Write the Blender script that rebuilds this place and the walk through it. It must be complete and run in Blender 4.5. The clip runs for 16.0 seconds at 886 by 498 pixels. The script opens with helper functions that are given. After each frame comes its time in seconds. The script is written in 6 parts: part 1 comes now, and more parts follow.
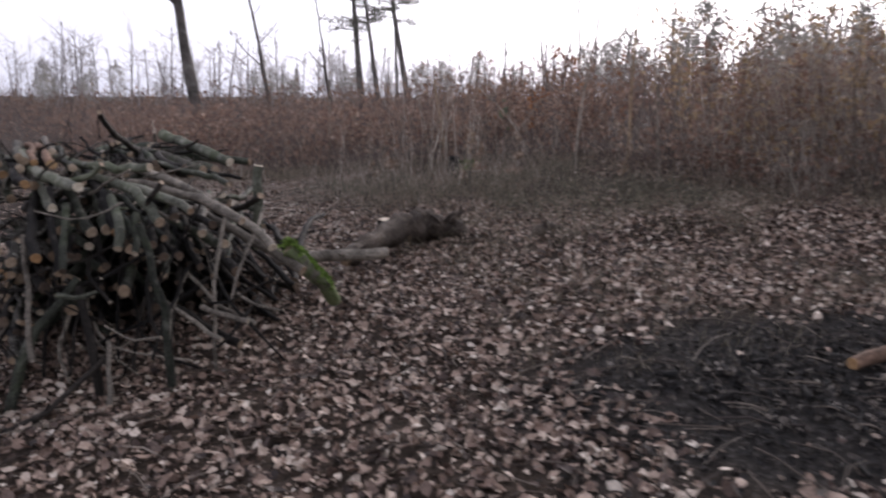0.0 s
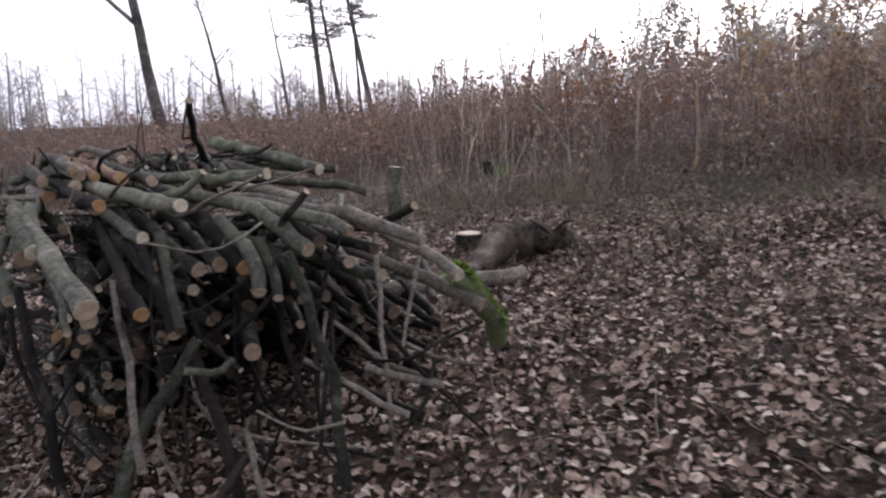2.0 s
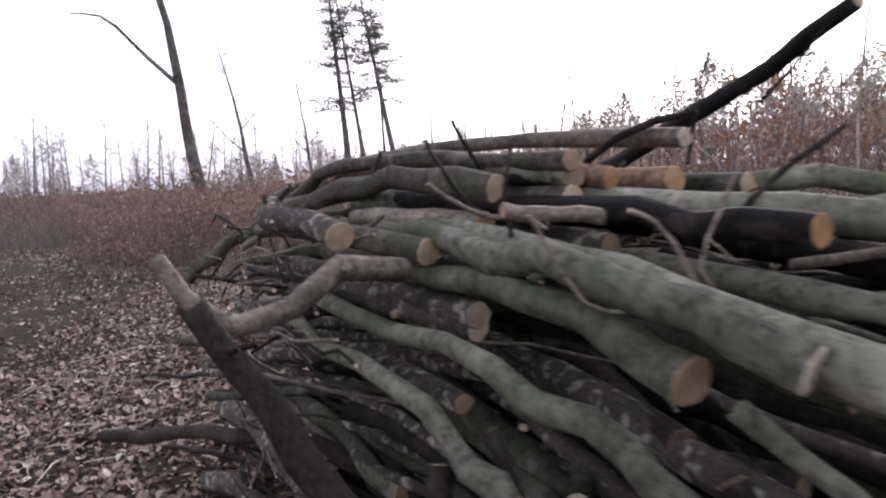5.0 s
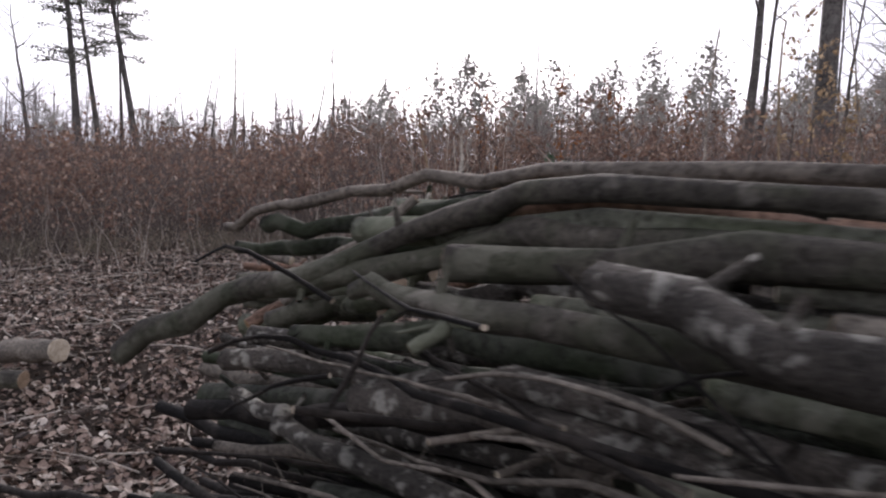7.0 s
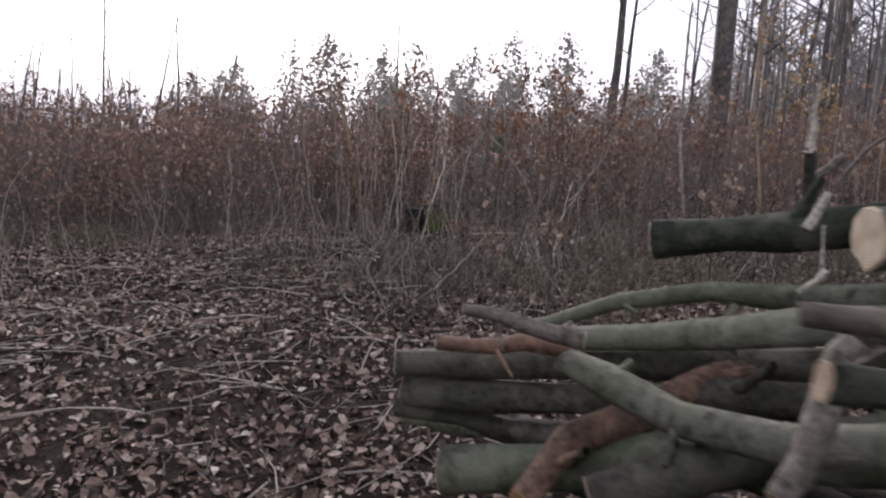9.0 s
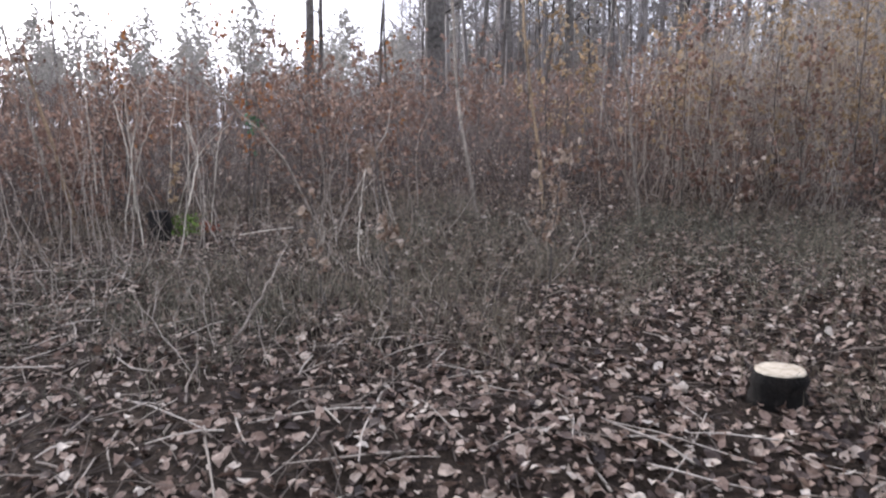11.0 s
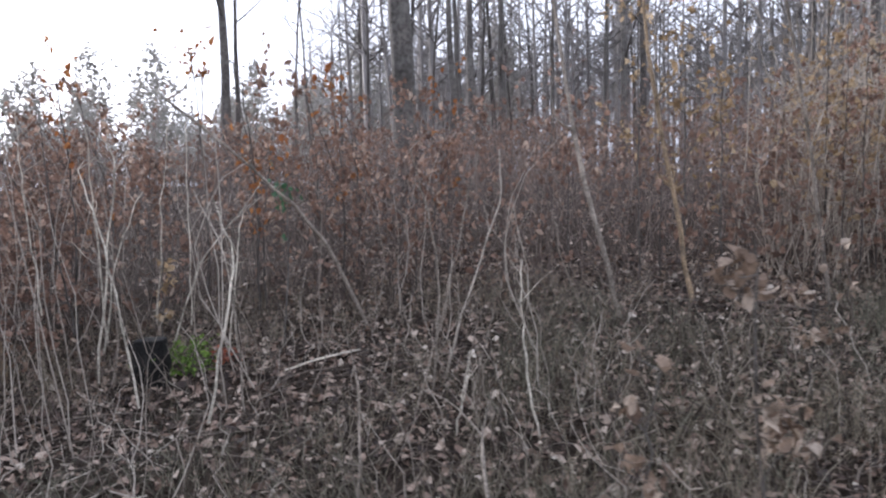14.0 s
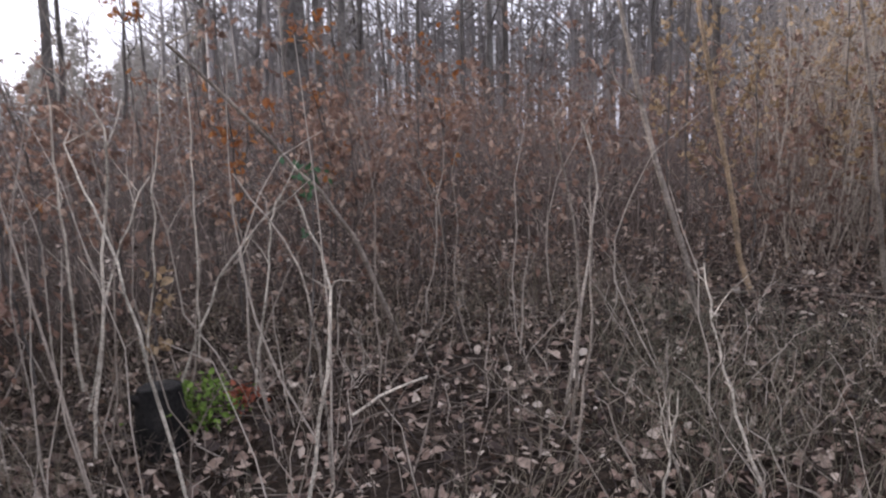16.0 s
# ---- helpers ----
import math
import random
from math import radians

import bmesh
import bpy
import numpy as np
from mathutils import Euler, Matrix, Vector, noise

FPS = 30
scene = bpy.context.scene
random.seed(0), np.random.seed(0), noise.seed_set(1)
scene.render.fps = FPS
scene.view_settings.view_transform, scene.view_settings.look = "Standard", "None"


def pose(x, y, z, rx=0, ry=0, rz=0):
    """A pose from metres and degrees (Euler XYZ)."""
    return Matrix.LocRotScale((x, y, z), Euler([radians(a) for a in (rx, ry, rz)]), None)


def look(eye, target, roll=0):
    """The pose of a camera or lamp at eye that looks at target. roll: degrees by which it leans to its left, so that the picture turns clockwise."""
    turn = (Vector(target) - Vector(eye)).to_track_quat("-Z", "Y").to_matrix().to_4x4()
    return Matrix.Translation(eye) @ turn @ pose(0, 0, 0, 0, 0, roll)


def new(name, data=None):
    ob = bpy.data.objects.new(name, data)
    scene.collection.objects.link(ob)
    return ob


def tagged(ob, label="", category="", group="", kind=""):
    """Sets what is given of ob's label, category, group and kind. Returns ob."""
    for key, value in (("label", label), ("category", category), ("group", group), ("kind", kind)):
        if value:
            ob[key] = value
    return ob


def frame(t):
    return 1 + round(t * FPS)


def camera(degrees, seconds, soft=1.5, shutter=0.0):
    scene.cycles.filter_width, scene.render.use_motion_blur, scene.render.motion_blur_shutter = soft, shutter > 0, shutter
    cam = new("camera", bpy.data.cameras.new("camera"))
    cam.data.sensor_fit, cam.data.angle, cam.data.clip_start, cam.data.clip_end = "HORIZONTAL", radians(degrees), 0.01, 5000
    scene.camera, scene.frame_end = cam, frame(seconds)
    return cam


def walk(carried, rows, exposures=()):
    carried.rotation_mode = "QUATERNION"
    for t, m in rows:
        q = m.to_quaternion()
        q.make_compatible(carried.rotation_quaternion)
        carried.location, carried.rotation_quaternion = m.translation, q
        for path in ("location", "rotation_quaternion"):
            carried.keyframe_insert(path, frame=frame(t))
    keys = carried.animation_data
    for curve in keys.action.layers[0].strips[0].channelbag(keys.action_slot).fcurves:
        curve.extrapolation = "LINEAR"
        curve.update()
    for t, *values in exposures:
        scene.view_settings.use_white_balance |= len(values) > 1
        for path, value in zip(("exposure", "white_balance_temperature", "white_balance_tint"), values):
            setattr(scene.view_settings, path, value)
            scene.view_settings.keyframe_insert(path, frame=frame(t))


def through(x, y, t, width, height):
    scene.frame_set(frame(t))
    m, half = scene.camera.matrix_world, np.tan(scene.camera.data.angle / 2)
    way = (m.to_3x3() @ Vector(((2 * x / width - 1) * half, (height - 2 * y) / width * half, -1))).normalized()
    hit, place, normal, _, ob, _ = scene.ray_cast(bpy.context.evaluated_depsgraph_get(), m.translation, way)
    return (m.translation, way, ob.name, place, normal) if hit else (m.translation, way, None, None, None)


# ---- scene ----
cam = camera(62.0, 16.0, 2.2, 0.35)
PATH = [
    (0, (0.016, 0.004, 1.536), (-0.012, 1.963, 1.132), 0.3),
    (0.5, (-0.313, 0.378, 1.454), (-0.49, 2.343, 1.126), -0.3),
    (1, (-0.64, 0.68, 1.385), (-0.607, 2.661, 1.112), -0.4),
    (1.5, (-0.972, 0.944, 1.37), (-0.763, 2.906, 1.039), 0.2),
    (2, (-1.286, 1.317, 1.332), (-1.212, 3.281, 0.963), -2.5),
    (2.5, (-1.59, 1.661, 1.301), (-1.483, 3.64, 1.038), 0.5),
    (3, (-1.86, 2.013, 1.275), (-1.762, 3.991, 0.999), 0.9),
    (3.5, (-2.168, 2.403, 1.245), (-2.242, 4.378, 0.941), 0.5),
    (4, (-2.529, 2.667, 1.185), (-2.449, 4.65, 0.934), 0.5),
    (4.5, (-2.878, 2.913, 1.14), (-2.776, 4.897, 0.907), -1.1),
    (4.7, (-3.014, 3.089, 1.104), (-2.971, 5.078, 0.9), -2.6),
    (6.8, (-4.148, 4.643, 1.209), (-3.486, 6.52, 1.006), 1.7),
    (7, (-4.211, 4.833, 1.192), (-3.473, 6.677, 0.954), 2.8),
    (7.5, (-4.376, 5.305, 1.115), (-3.685, 7.169, 0.894), 2.3),
    (8, (-4.528, 5.785, 1.078), (-3.71, 7.599, 0.876), 4.7),
    (8.5, (-4.624, 6.19, 1.082), (-3.543, 7.857, 0.854), 3.7),
    (9, (-4.596, 6.666, 1.086), (-3.492, 8.314, 0.834), 4.3),
    (9.5, (-4.676, 7.066, 1.079), (-3.354, 8.55, 0.858), 2.2),
    (9.7, (-4.706, 7.225, 1.073), (-3.25, 8.567, 0.794), 1.6),
    (11.8, (-4.079, 8.678, 1.307), (-2.408, 9.731, 0.997), 0.4),
    (12, (-3.991, 8.87, 1.312), (-2.345, 9.963, 0.997), -0.6),
    (12.5, (-3.772, 9.344, 1.309), (-2.011, 10.268, 1.093), 1.4),
    (13, (-3.546, 9.731, 1.337), (-1.734, 10.537, 1.079), 1.2),
    (13.5, (-3.323, 10.194, 1.374), (-1.571, 11.111, 1.075), 0.3),
    (14, (-3.179, 10.696, 1.342), (-1.382, 11.554, 1.155), -1.4),
    (14.5, (-3.077, 11.201, 1.33), (-1.252, 11.978, 1.07), -0.3),
    (15, (-2.946, 11.649, 1.408), (-1.139, 12.467, 1.15), -1.3),
    (15.5, (-2.833, 12.03, 1.39), (-0.946, 12.661, 1.187), -3.4),
    (16, (-2.681, 12.336, 1.405), (-0.748, 12.771, 1.133), -1.2),
]
EXPOSURES = [(0, 0.17), (0.5, 0.08), (1, 0.36), (1.5, 0.25), (2.5, 0.62), (3.5, 0.55), (4, 0.05), (4.5, 0.72), (7, 0.06), (8, 0.2), (9, 0.05), (9.5, 0.12), (12, 1.15), (12.5, 0.8), (13, 0.82), (13.5, 0.75), (14, 0.7), (14.5, 0.36), (15, 0.45), (15.5, 0.38), (16, 0.5)]
# seconds, stops, kelvin, tint
EXPOSURES = [(t, stops, 6480 if t < 11 else 6050 if t < 15.2 else 6400, 21 if t < 11 else 15 if t < 15.2 else 20) for t, stops in EXPOSURES]
walk(cam, [(t, look(eye, target, roll)) for t, eye, target, roll in PATH], EXPOSURES)

# ---- light: a bright overcast afternoon, the sun low behind thin cloud ----
SUN_BEARING, SUN_HEIGHT = 20.0, 17.0  # degrees to the right of +y, degrees above the horizon
world = bpy.data.worlds.new("overcast_sky")
scene.world = world
world.use_nodes = True
wn, wl = world.node_tree.nodes, world.node_tree.links
wn.clear()
sky = wn.new("ShaderNodeTexSky")
sky.sky_type = "NISHITA"
sky.sun_disc = False
sky.sun_elevation = radians(SUN_HEIGHT)
sky.sun_rotation = radians(SUN_BEARING)
sky.air_density, sky.dust_density, sky.ozone_density = 1.0, 4.0, 1.0
grey = wn.new("ShaderNodeHueSaturation")
grey.inputs["Saturation"].default_value = 0.12
cloud = wn.new("ShaderNodeMix")
cloud.data_type = "RGBA"
cloud.inputs[0].default_value = 0.62
cloud.inputs[7].default_value = (9.0, 9.6, 11.0, 1)
back = wn.new("ShaderNodeBackground")
back.inputs["Strength"].default_value = 0.12
wout = wn.new("ShaderNodeOutputWorld")
wl.new(sky.outputs[0], grey.inputs["Color"])
wl.new(grey.outputs[0], cloud.inputs[6])
wl.new(cloud.outputs[2], back.inputs["Color"])
wl.new(back.outputs[0], wout.inputs["Surface"])
sun = new("sun", bpy.data.lights.new("sun", "SUN"))
sun.data.energy, sun.data.angle, sun.data.color = 1.9, radians(22), (1.0, 0.94, 0.86)
sb, sh = radians(SUN_BEARING), radians(SUN_HEIGHT)
sun.matrix_world = look((math.sin(sb) * math.cos(sh) * 30, math.cos(sb) * math.cos(sh) * 30, math.sin(sh) * 30), (0, 0, 0))

# ---- materials ----


def material(name, rough=0.85, specular=0.25):
    mat = bpy.data.materials.new(name)
    mat.use_nodes = True
    bsdf = mat.node_tree.nodes["Principled BSDF"]
    bsdf.inputs["Roughness"].default_value = rough
    bsdf.inputs["Specular IOR Level"].default_value = specular
    return mat, mat.node_tree.nodes, mat.node_tree.links, bsdf


def ramp(nodes, stops):
    r = nodes.new("ShaderNodeValToRGB")
    while len(r.color_ramp.elements) < len(stops):
        r.color_ramp.elements.new(0.5)
    for e, (p, c) in zip(r.color_ramp.elements, stops):
        e.position, e.color = p, (*c, 1)
    return r


def noise_tex(nodes, links, scale, detail=4.0, rough=0.6, coord="Object", stretch=None):
    c = nodes.new("ShaderNodeTexCoord")
    n = nodes.new("ShaderNodeTexNoise")
    n.inputs["Scale"].default_value, n.inputs["Detail"].default_value, n.inputs["Roughness"].default_value = scale, detail, rough
    if stretch:
        m = nodes.new("ShaderNodeMapping")
        m.inputs["Scale"].default_value = stretch
        links.new(c.outputs[coord], m.inputs[0])
        links.new(m.outputs[0], n.inputs["Vector"])
    else:
        links.new(c.outputs[coord], n.inputs["Vector"])
    return n


def mixed(nodes, links, a, b, fac, kind="MIX"):
    m = nodes.new("ShaderNodeMix")
    m.data_type, m.blend_type = "RGBA", kind
    for sock, v in ((m.inputs[0], fac), (m.inputs[6], a), (m.inputs[7], b)):
        if isinstance(v, (int, float)):
            sock.default_value = v
        elif isinstance(v, tuple):
            sock.default_value = (*v, 1)
        else:
            links.new(v, sock)
    return m.outputs[2]


def bump(nodes, links, bsdf, height, strength, dist):
    b = nodes.new("ShaderNodeBump")
    b.inputs["Strength"].default_value, b.inputs["Distance"].default_value = strength, dist
    links.new(height, b.inputs["Height"])
    links.new(b.outputs[0], bsdf.inputs["Normal"])


def ground_material():
    mat, n, l, b = material("forest_soil", 0.95, 0.15)
    big = noise_tex(n, l, 0.7, 5)
    fine = noise_tex(n, l, 28.0, 6, 0.7)
    c1 = ramp(n, [(0.3, (0.010, 0.0075, 0.006)), (0.5, (0.032, 0.024, 0.019)), (0.72, (0.10, 0.078, 0.062))])
    l.new(fine.outputs[0], c1.inputs[0])
    c2 = ramp(n, [(0.35, (0.8, 0.75, 0.7)), (0.65, (1.15, 1.1, 1.0))])
    l.new(big.outputs[0], c2.inputs[0])
    base = mixed(n, l, c1.outputs[0], c2.outputs[0], 1.0, "MULTIPLY")
    # the old fire place: charcoal and ash over the soil
    geo = n.new("ShaderNodeNewGeometry")
    sub = n.new("ShaderNodeVectorMath")
    sub.operation = "SUBTRACT"
    sub.inputs[1].default_value = (2.1, 3.4, 0.2)
    l.new(geo.outputs["Position"], sub.inputs[0])
    squash = n.new("ShaderNodeVectorMath")
    squash.operation = "MULTIPLY"
    squash.inputs[1].default_value = (0.66, 0.95, 0.2)
    l.new(sub.outputs[0], squash.inputs[0])
    far = n.new("ShaderNodeVectorMath")
    far.operation = "LENGTH"
    l.new(squash.outputs[0], far.inputs[0])
    wob = noise_tex(n, l, 3.0, 5)
    add = n.new("ShaderNodeMath")
    l.new(far.outputs["Value"], add.inputs[0])
    l.new(wob.outputs[0], add.inputs[1])
    edge = ramp(n, [(0.70, (1, 1, 1)), (0.92, (0, 0, 0))])
    half = n.new("ShaderNodeMath")
    half.operation = "MULTIPLY"
    half.inputs[1].default_value = 0.5
    l.new(add.outputs[0], half.inputs[0])
    l.new(half.outputs[0], edge.inputs[0])
    ash = ramp(n, [(0.36, (0.006, 0.0055, 0.0055)), (0.52, (0.020, 0.017, 0.015)), (0.66, (0.06, 0.056, 0.053)), (0.8, (0.13, 0.132, 0.135))])
    l.new(fine.outputs[0], ash.inputs[0])
    l.new(mixed(n, l, base, ash.outputs[0], edge.outputs[0]), b.inputs["Base Color"])
    bump(n, l, b, fine.outputs[0], 0.8, 0.03)
    return mat


def island_material(name, stops, rough=0.8, specular=0.3, grain=60.0, through=0.0):
    """Many small pieces in one mesh, each of its own tone."""
    mat, n, l, b = material(name, rough, specular)
    geo = n.new("ShaderNodeNewGeometry")
    c = ramp(n, stops)
    l.new(geo.outputs["Random Per Island"], c.inputs[0])
    g = noise_tex(n, l, grain, 3)
    dark = ramp(n, [(0.3, (0.62, 0.6, 0.58)), (0.7, (1.12, 1.1, 1.08))])
    l.new(g.outputs[0], dark.inputs[0])
    col = mixed(n, l, c.outputs[0], dark.outputs[0], 1.0, "MULTIPLY")
    l.new(col, b.inputs["Base Color"])
    if through:
        t = n.new("ShaderNodeBsdfTranslucent")
        l.new(col, t.inputs["Color"])
        m = n.new("ShaderNodeMixShader")
        m.inputs[0].default_value = through
        l.new(b.outputs[0], m.inputs[1])
        l.new(t.outputs[0], m.inputs[2])
        l.new(m.outputs[0], n["Material Output"].inputs["Surface"])
    return mat


def bark_material(name, tones, blotch, scale=9.0, relief=0.6, moss=None):
    mat, n, l, b = material(name, 0.78, 0.2)
    info = n.new("ShaderNodeObjectInfo")
    t = ramp(n, [(i / max(1, len(tones) - 1), c) for i, c in enumerate(tones)])
    l.new(info.outputs["Random"], t.inputs[0])
    fine = noise_tex(n, l, scale * 6, 6, 0.65)
    big = noise_tex(n, l, scale, 4, 0.55)
    f = ramp(n, [(0.34, (0.42, 0.40, 0.38)), (0.5, (1, 1, 1)), (0.66, (1.45, 1.44, 1.4))])
    l.new(fine.outputs[0], f.inputs[0])
    col = mixed(n, l, t.outputs[0], f.outputs[0], 1.0, "MULTIPLY")
    m = ramp(n, [(0.54, (0, 0, 0)), (0.62, (1, 1, 1))])
    l.new(big.outputs[0], m.inputs[0])
    col = mixed(n, l, col, blotch, mixed(n, l, (0, 0, 0), m.outputs[0], 0.55))
    streak = noise_tex(n, l, scale * 0.28, 5, 0.7)
    sr = ramp(n, [(0.36, (0.42, 0.42, 0.40)), (0.5, (0.95, 0.95, 0.93)), (0.66, (1.5, 1.48, 1.42))])
    l.new(streak.outputs[0], sr.inputs[0])
    col = mixed(n, l, col, sr.outputs[0], 1.0, "MULTIPLY")
    if moss:
        mo = noise_tex(n, l, scale * 0.45, 3)
        mm = ramp(n, [(0.50, (0, 0, 0)), (0.60, (1, 1, 1))])
        l.new(mo.outputs[0], mm.inputs[0])
        col = mixed(n, l, col, moss, mixed(n, l, (0, 0, 0), mm.outputs[0], 0.5))
    l.new(col, b.inputs["Base Color"])
    bump(n, l, b, fine.outputs[0], relief, 0.012)
    return mat


def cut_material(name, tones):
    """Sawn end grain: rings round the object's own z axis, rays and a few saw marks."""
    mat, n, l, b = material(name, 0.75, 0.25)
    info = n.new("ShaderNodeObjectInfo")
    t = ramp(n, [(i / max(1, len(tones) - 1), c) for i, c in enumerate(tones)])
    l.new(info.outputs["Random"], t.inputs[0])
    c = n.new("ShaderNodeTexCoord")
    w = n.new("ShaderNodeTexWave")
    w.wave_type, w.rings_direction = "RINGS", "Z"
    w.inputs["Scale"].default_value, w.inputs["Distortion"].default_value = 60.0, 1.5
    l.new(c.outputs["Object"], w.inputs["Vector"])
    rg = ramp(n, [(0.2, (0.82, 0.78, 0.72)), (0.8, (1.05, 1.05, 1.05))])
    l.new(w.outputs[0], rg.inputs[0])
    col = mixed(n, l, t.outputs[0], rg.outputs[0], 1.0, "MULTIPLY")
    st = noise_tex(n, l, 22.0, 4)
    sr = ramp(n, [(0.35, (0.55, 0.5, 0.45)), (0.6, (1, 1, 1))])
    l.new(st.outputs[0], sr.inputs[0])
    l.new(mixed(n, l, col, sr.outputs[0], 0.7, "MULTIPLY"), b.inputs["Base Color"])
    bump(n, l, b, st.outputs[0], 0.3, 0.004)
    return mat


SOIL = ground_material()
LEAF = island_material("dead_leaves", [(0.0, (0.022, 0.014, 0.011)), (0.25, (0.085, 0.055, 0.042)), (0.48, (0.22, 0.15, 0.115)), (0.75, (0.36, 0.272, 0.215)), (0.94, (0.52, 0.435, 0.36)), (1.0, (0.62, 0.56, 0.48))], 0.65, 0.4)
TWIG = island_material("twig_bark", [(0.0, (0.05, 0.04, 0.035)), (0.6, (0.13, 0.105, 0.085)), (1.0, (0.30, 0.26, 0.22))])
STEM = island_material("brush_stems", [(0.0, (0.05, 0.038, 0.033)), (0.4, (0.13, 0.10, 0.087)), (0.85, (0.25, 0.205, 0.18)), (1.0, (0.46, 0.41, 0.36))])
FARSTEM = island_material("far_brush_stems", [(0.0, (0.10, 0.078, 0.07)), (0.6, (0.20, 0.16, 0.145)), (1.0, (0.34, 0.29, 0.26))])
REDLEAF = island_material("clinging_brown_leaves", [(0.0, (0.13, 0.086, 0.068)), (0.45, (0.26, 0.168, 0.13)), (0.8, (0.38, 0.255, 0.20)), (1.0, (0.55, 0.45, 0.37))], 0.7, 0.35, 60.0, 0.5)
PALELEAF = island_material("pale_curled_leaves", [(0.0, (0.16, 0.11, 0.08)), (0.6, (0.32, 0.24, 0.18)), (1.0, (0.46, 0.39, 0.32))], 0.75, 0.3, 60.0, 0.2)
GRASS = island_material("dry_grass", [(0.0, (0.10, 0.085, 0.06)), (0.6, (0.22, 0.19, 0.14)), (1.0, (0.38, 0.34, 0.27))])
PALESTEM = island_material("bleached_stalks", [(0.0, (0.28, 0.24, 0.20)), (1.0, (0.58, 0.53, 0.46))])
# Needle green lifted towards grey: haze over the far pines, as colour.
NEEDLE = island_material("haze_paled_needles", [(0.0, (0.11, 0.12, 0.10)), (1.0, (0.20, 0.21, 0.17))], 0.8, 0.2, 60.0, 0.35)
# Foliage lightened well past its own green to carry the haze.
CONIFER = island_material("haze_paled_foliage", [(0.0, (0.34, 0.34, 0.32)), (1.0, (0.50, 0.49, 0.46))], 0.85, 0.2, 60.0, 0.45)
# Distance haze is mixed into this pale grey twig colour.
FARTWIG = island_material("haze_paled_far_twigs", [(0.0, (0.28, 0.265, 0.26)), (1.0, (0.42, 0.40, 0.39))])
# Bark tones lifted to grey for the haze on trunks at the wood's edge.
TRUNK = bark_material("standing_bark", [(0.085, 0.076, 0.070), (0.15, 0.138, 0.128)], (0.20, 0.19, 0.175), 2.0)
BARK_GREY = bark_material("grey_green_bark", [(0.055, 0.059, 0.044), (0.098, 0.103, 0.079), (0.155, 0.155, 0.127)], (0.25, 0.25, 0.21), 7.0, 0.8, (0.07, 0.087, 0.042))
# Darker copy of the grey-green bark; carries the shade between the fill logs.
BARK_SHADED = bark_material("dark_green_shaded_bark", [(0.026, 0.029, 0.022), (0.055, 0.060, 0.045)], (0.14, 0.14, 0.12), 9.0, 1.0, (0.036, 0.050, 0.022))
# Brown bark taken almost to black, standing in for shade inside the pile.
BARK_DARK = bark_material("dark_brown_shaded_bark", [(0.005, 0.0043, 0.0038), (0.012, 0.010, 0.0085), (0.03, 0.025, 0.021)], (0.05, 0.043, 0.037), 12.0, 0.9)
BARK_PALE = bark_material("pale_weathered_bark", [(0.135, 0.118, 0.10), (0.22, 0.195, 0.165)], (0.085, 0.074, 0.062), 10.0, 0.6)
BARK_WHITE = bark_material("torn_white_wood", [(0.55, 0.50, 0.43), (0.66, 0.62, 0.54)], (0.42, 0.36, 0.28), 16.0, 0.5)
BARK_SPOT = bark_material("lichen_spotted_bark", [(0.06, 0.055, 0.048), (0.09, 0.08, 0.07)], (0.46, 0.45, 0.40), 26.0, 0.9)
BARK_RED = bark_material("reddish_stripped_bark", [(0.17, 0.105, 0.078), (0.22, 0.14, 0.10)], (0.12, 0.08, 0.062), 8.0, 0.5)
MOSS = bark_material("mossy_bark", [(0.10, 0.095, 0.075), (0.13, 0.12, 0.10)], (0.20, 0.19, 0.16), 6.0, 0.9, (0.11, 0.19, 0.035))
ROT = bark_material("rotten_wood", [(0.040, 0.031, 0.025), (0.07, 0.056, 0.045)], (0.12, 0.10, 0.085), 8.0, 1.0)
CUT_PALE = cut_material("fresh_pale_cut", [(0.52, 0.44, 0.34), (0.66, 0.60, 0.48)])
CUT_TAN = cut_material("weathered_tan_cut", [(0.30, 0.22, 0.15), (0.44, 0.36, 0.27)])
CUT_ORANGE = cut_material("orange_cut", [(0.36, 0.215, 0.105), (0.46, 0.31, 0.17)])
CHAR = bark_material("charred_wood", [(0.012, 0.012, 0.012), (0.02, 0.018, 0.017)], (0.035, 0.033, 0.03), 10.0, 1.0)
GREENMOSS = island_material("moss_tufts", [(0.0, (0.07, 0.13, 0.02)), (1.0, (0.20, 0.32, 0.06))])
ORANGELEAF = island_material("orange_leaves", [(0.0, (0.26, 0.10, 0.04)), (1.0, (0.42, 0.20, 0.08))], 0.75, 0.3, 60.0, 0.4)
OCHRELEAF = island_material("ochre_leaves", [(0.0, (0.26, 0.185, 0.11)), (0.6, (0.44, 0.325, 0.20)), (1.0, (0.58, 0.47, 0.32))], 0.75, 0.3, 60.0, 0.6)
GREENLEAF = island_material("green_leaves", [(0.0, (0.04, 0.10, 0.05)), (1.0, (0.08, 0.19, 0.09))], 0.5, 0.4, 60.0, 0.3)
SAPBARK = bark_material("pale_sapling_bark", [(0.22, 0.185, 0.155), (0.32, 0.28, 0.24)], (0.18, 0.15, 0.12), 14.0, 0.5)
OCHREBARK = bark_material("ochre_sapling_bark", [(0.25, 0.185, 0.12), (0.30, 0.22, 0.145)], (0.20, 0.16, 0.125), 14.0, 0.5)
COAL = island_material("charcoal", [(0.0, (0.008, 0.008, 0.008)), (0.7, (0.028, 0.025, 0.023)), (0.9, (0.10, 0.085, 0.07)), (1.0, (0.26, 0.235, 0.21))])
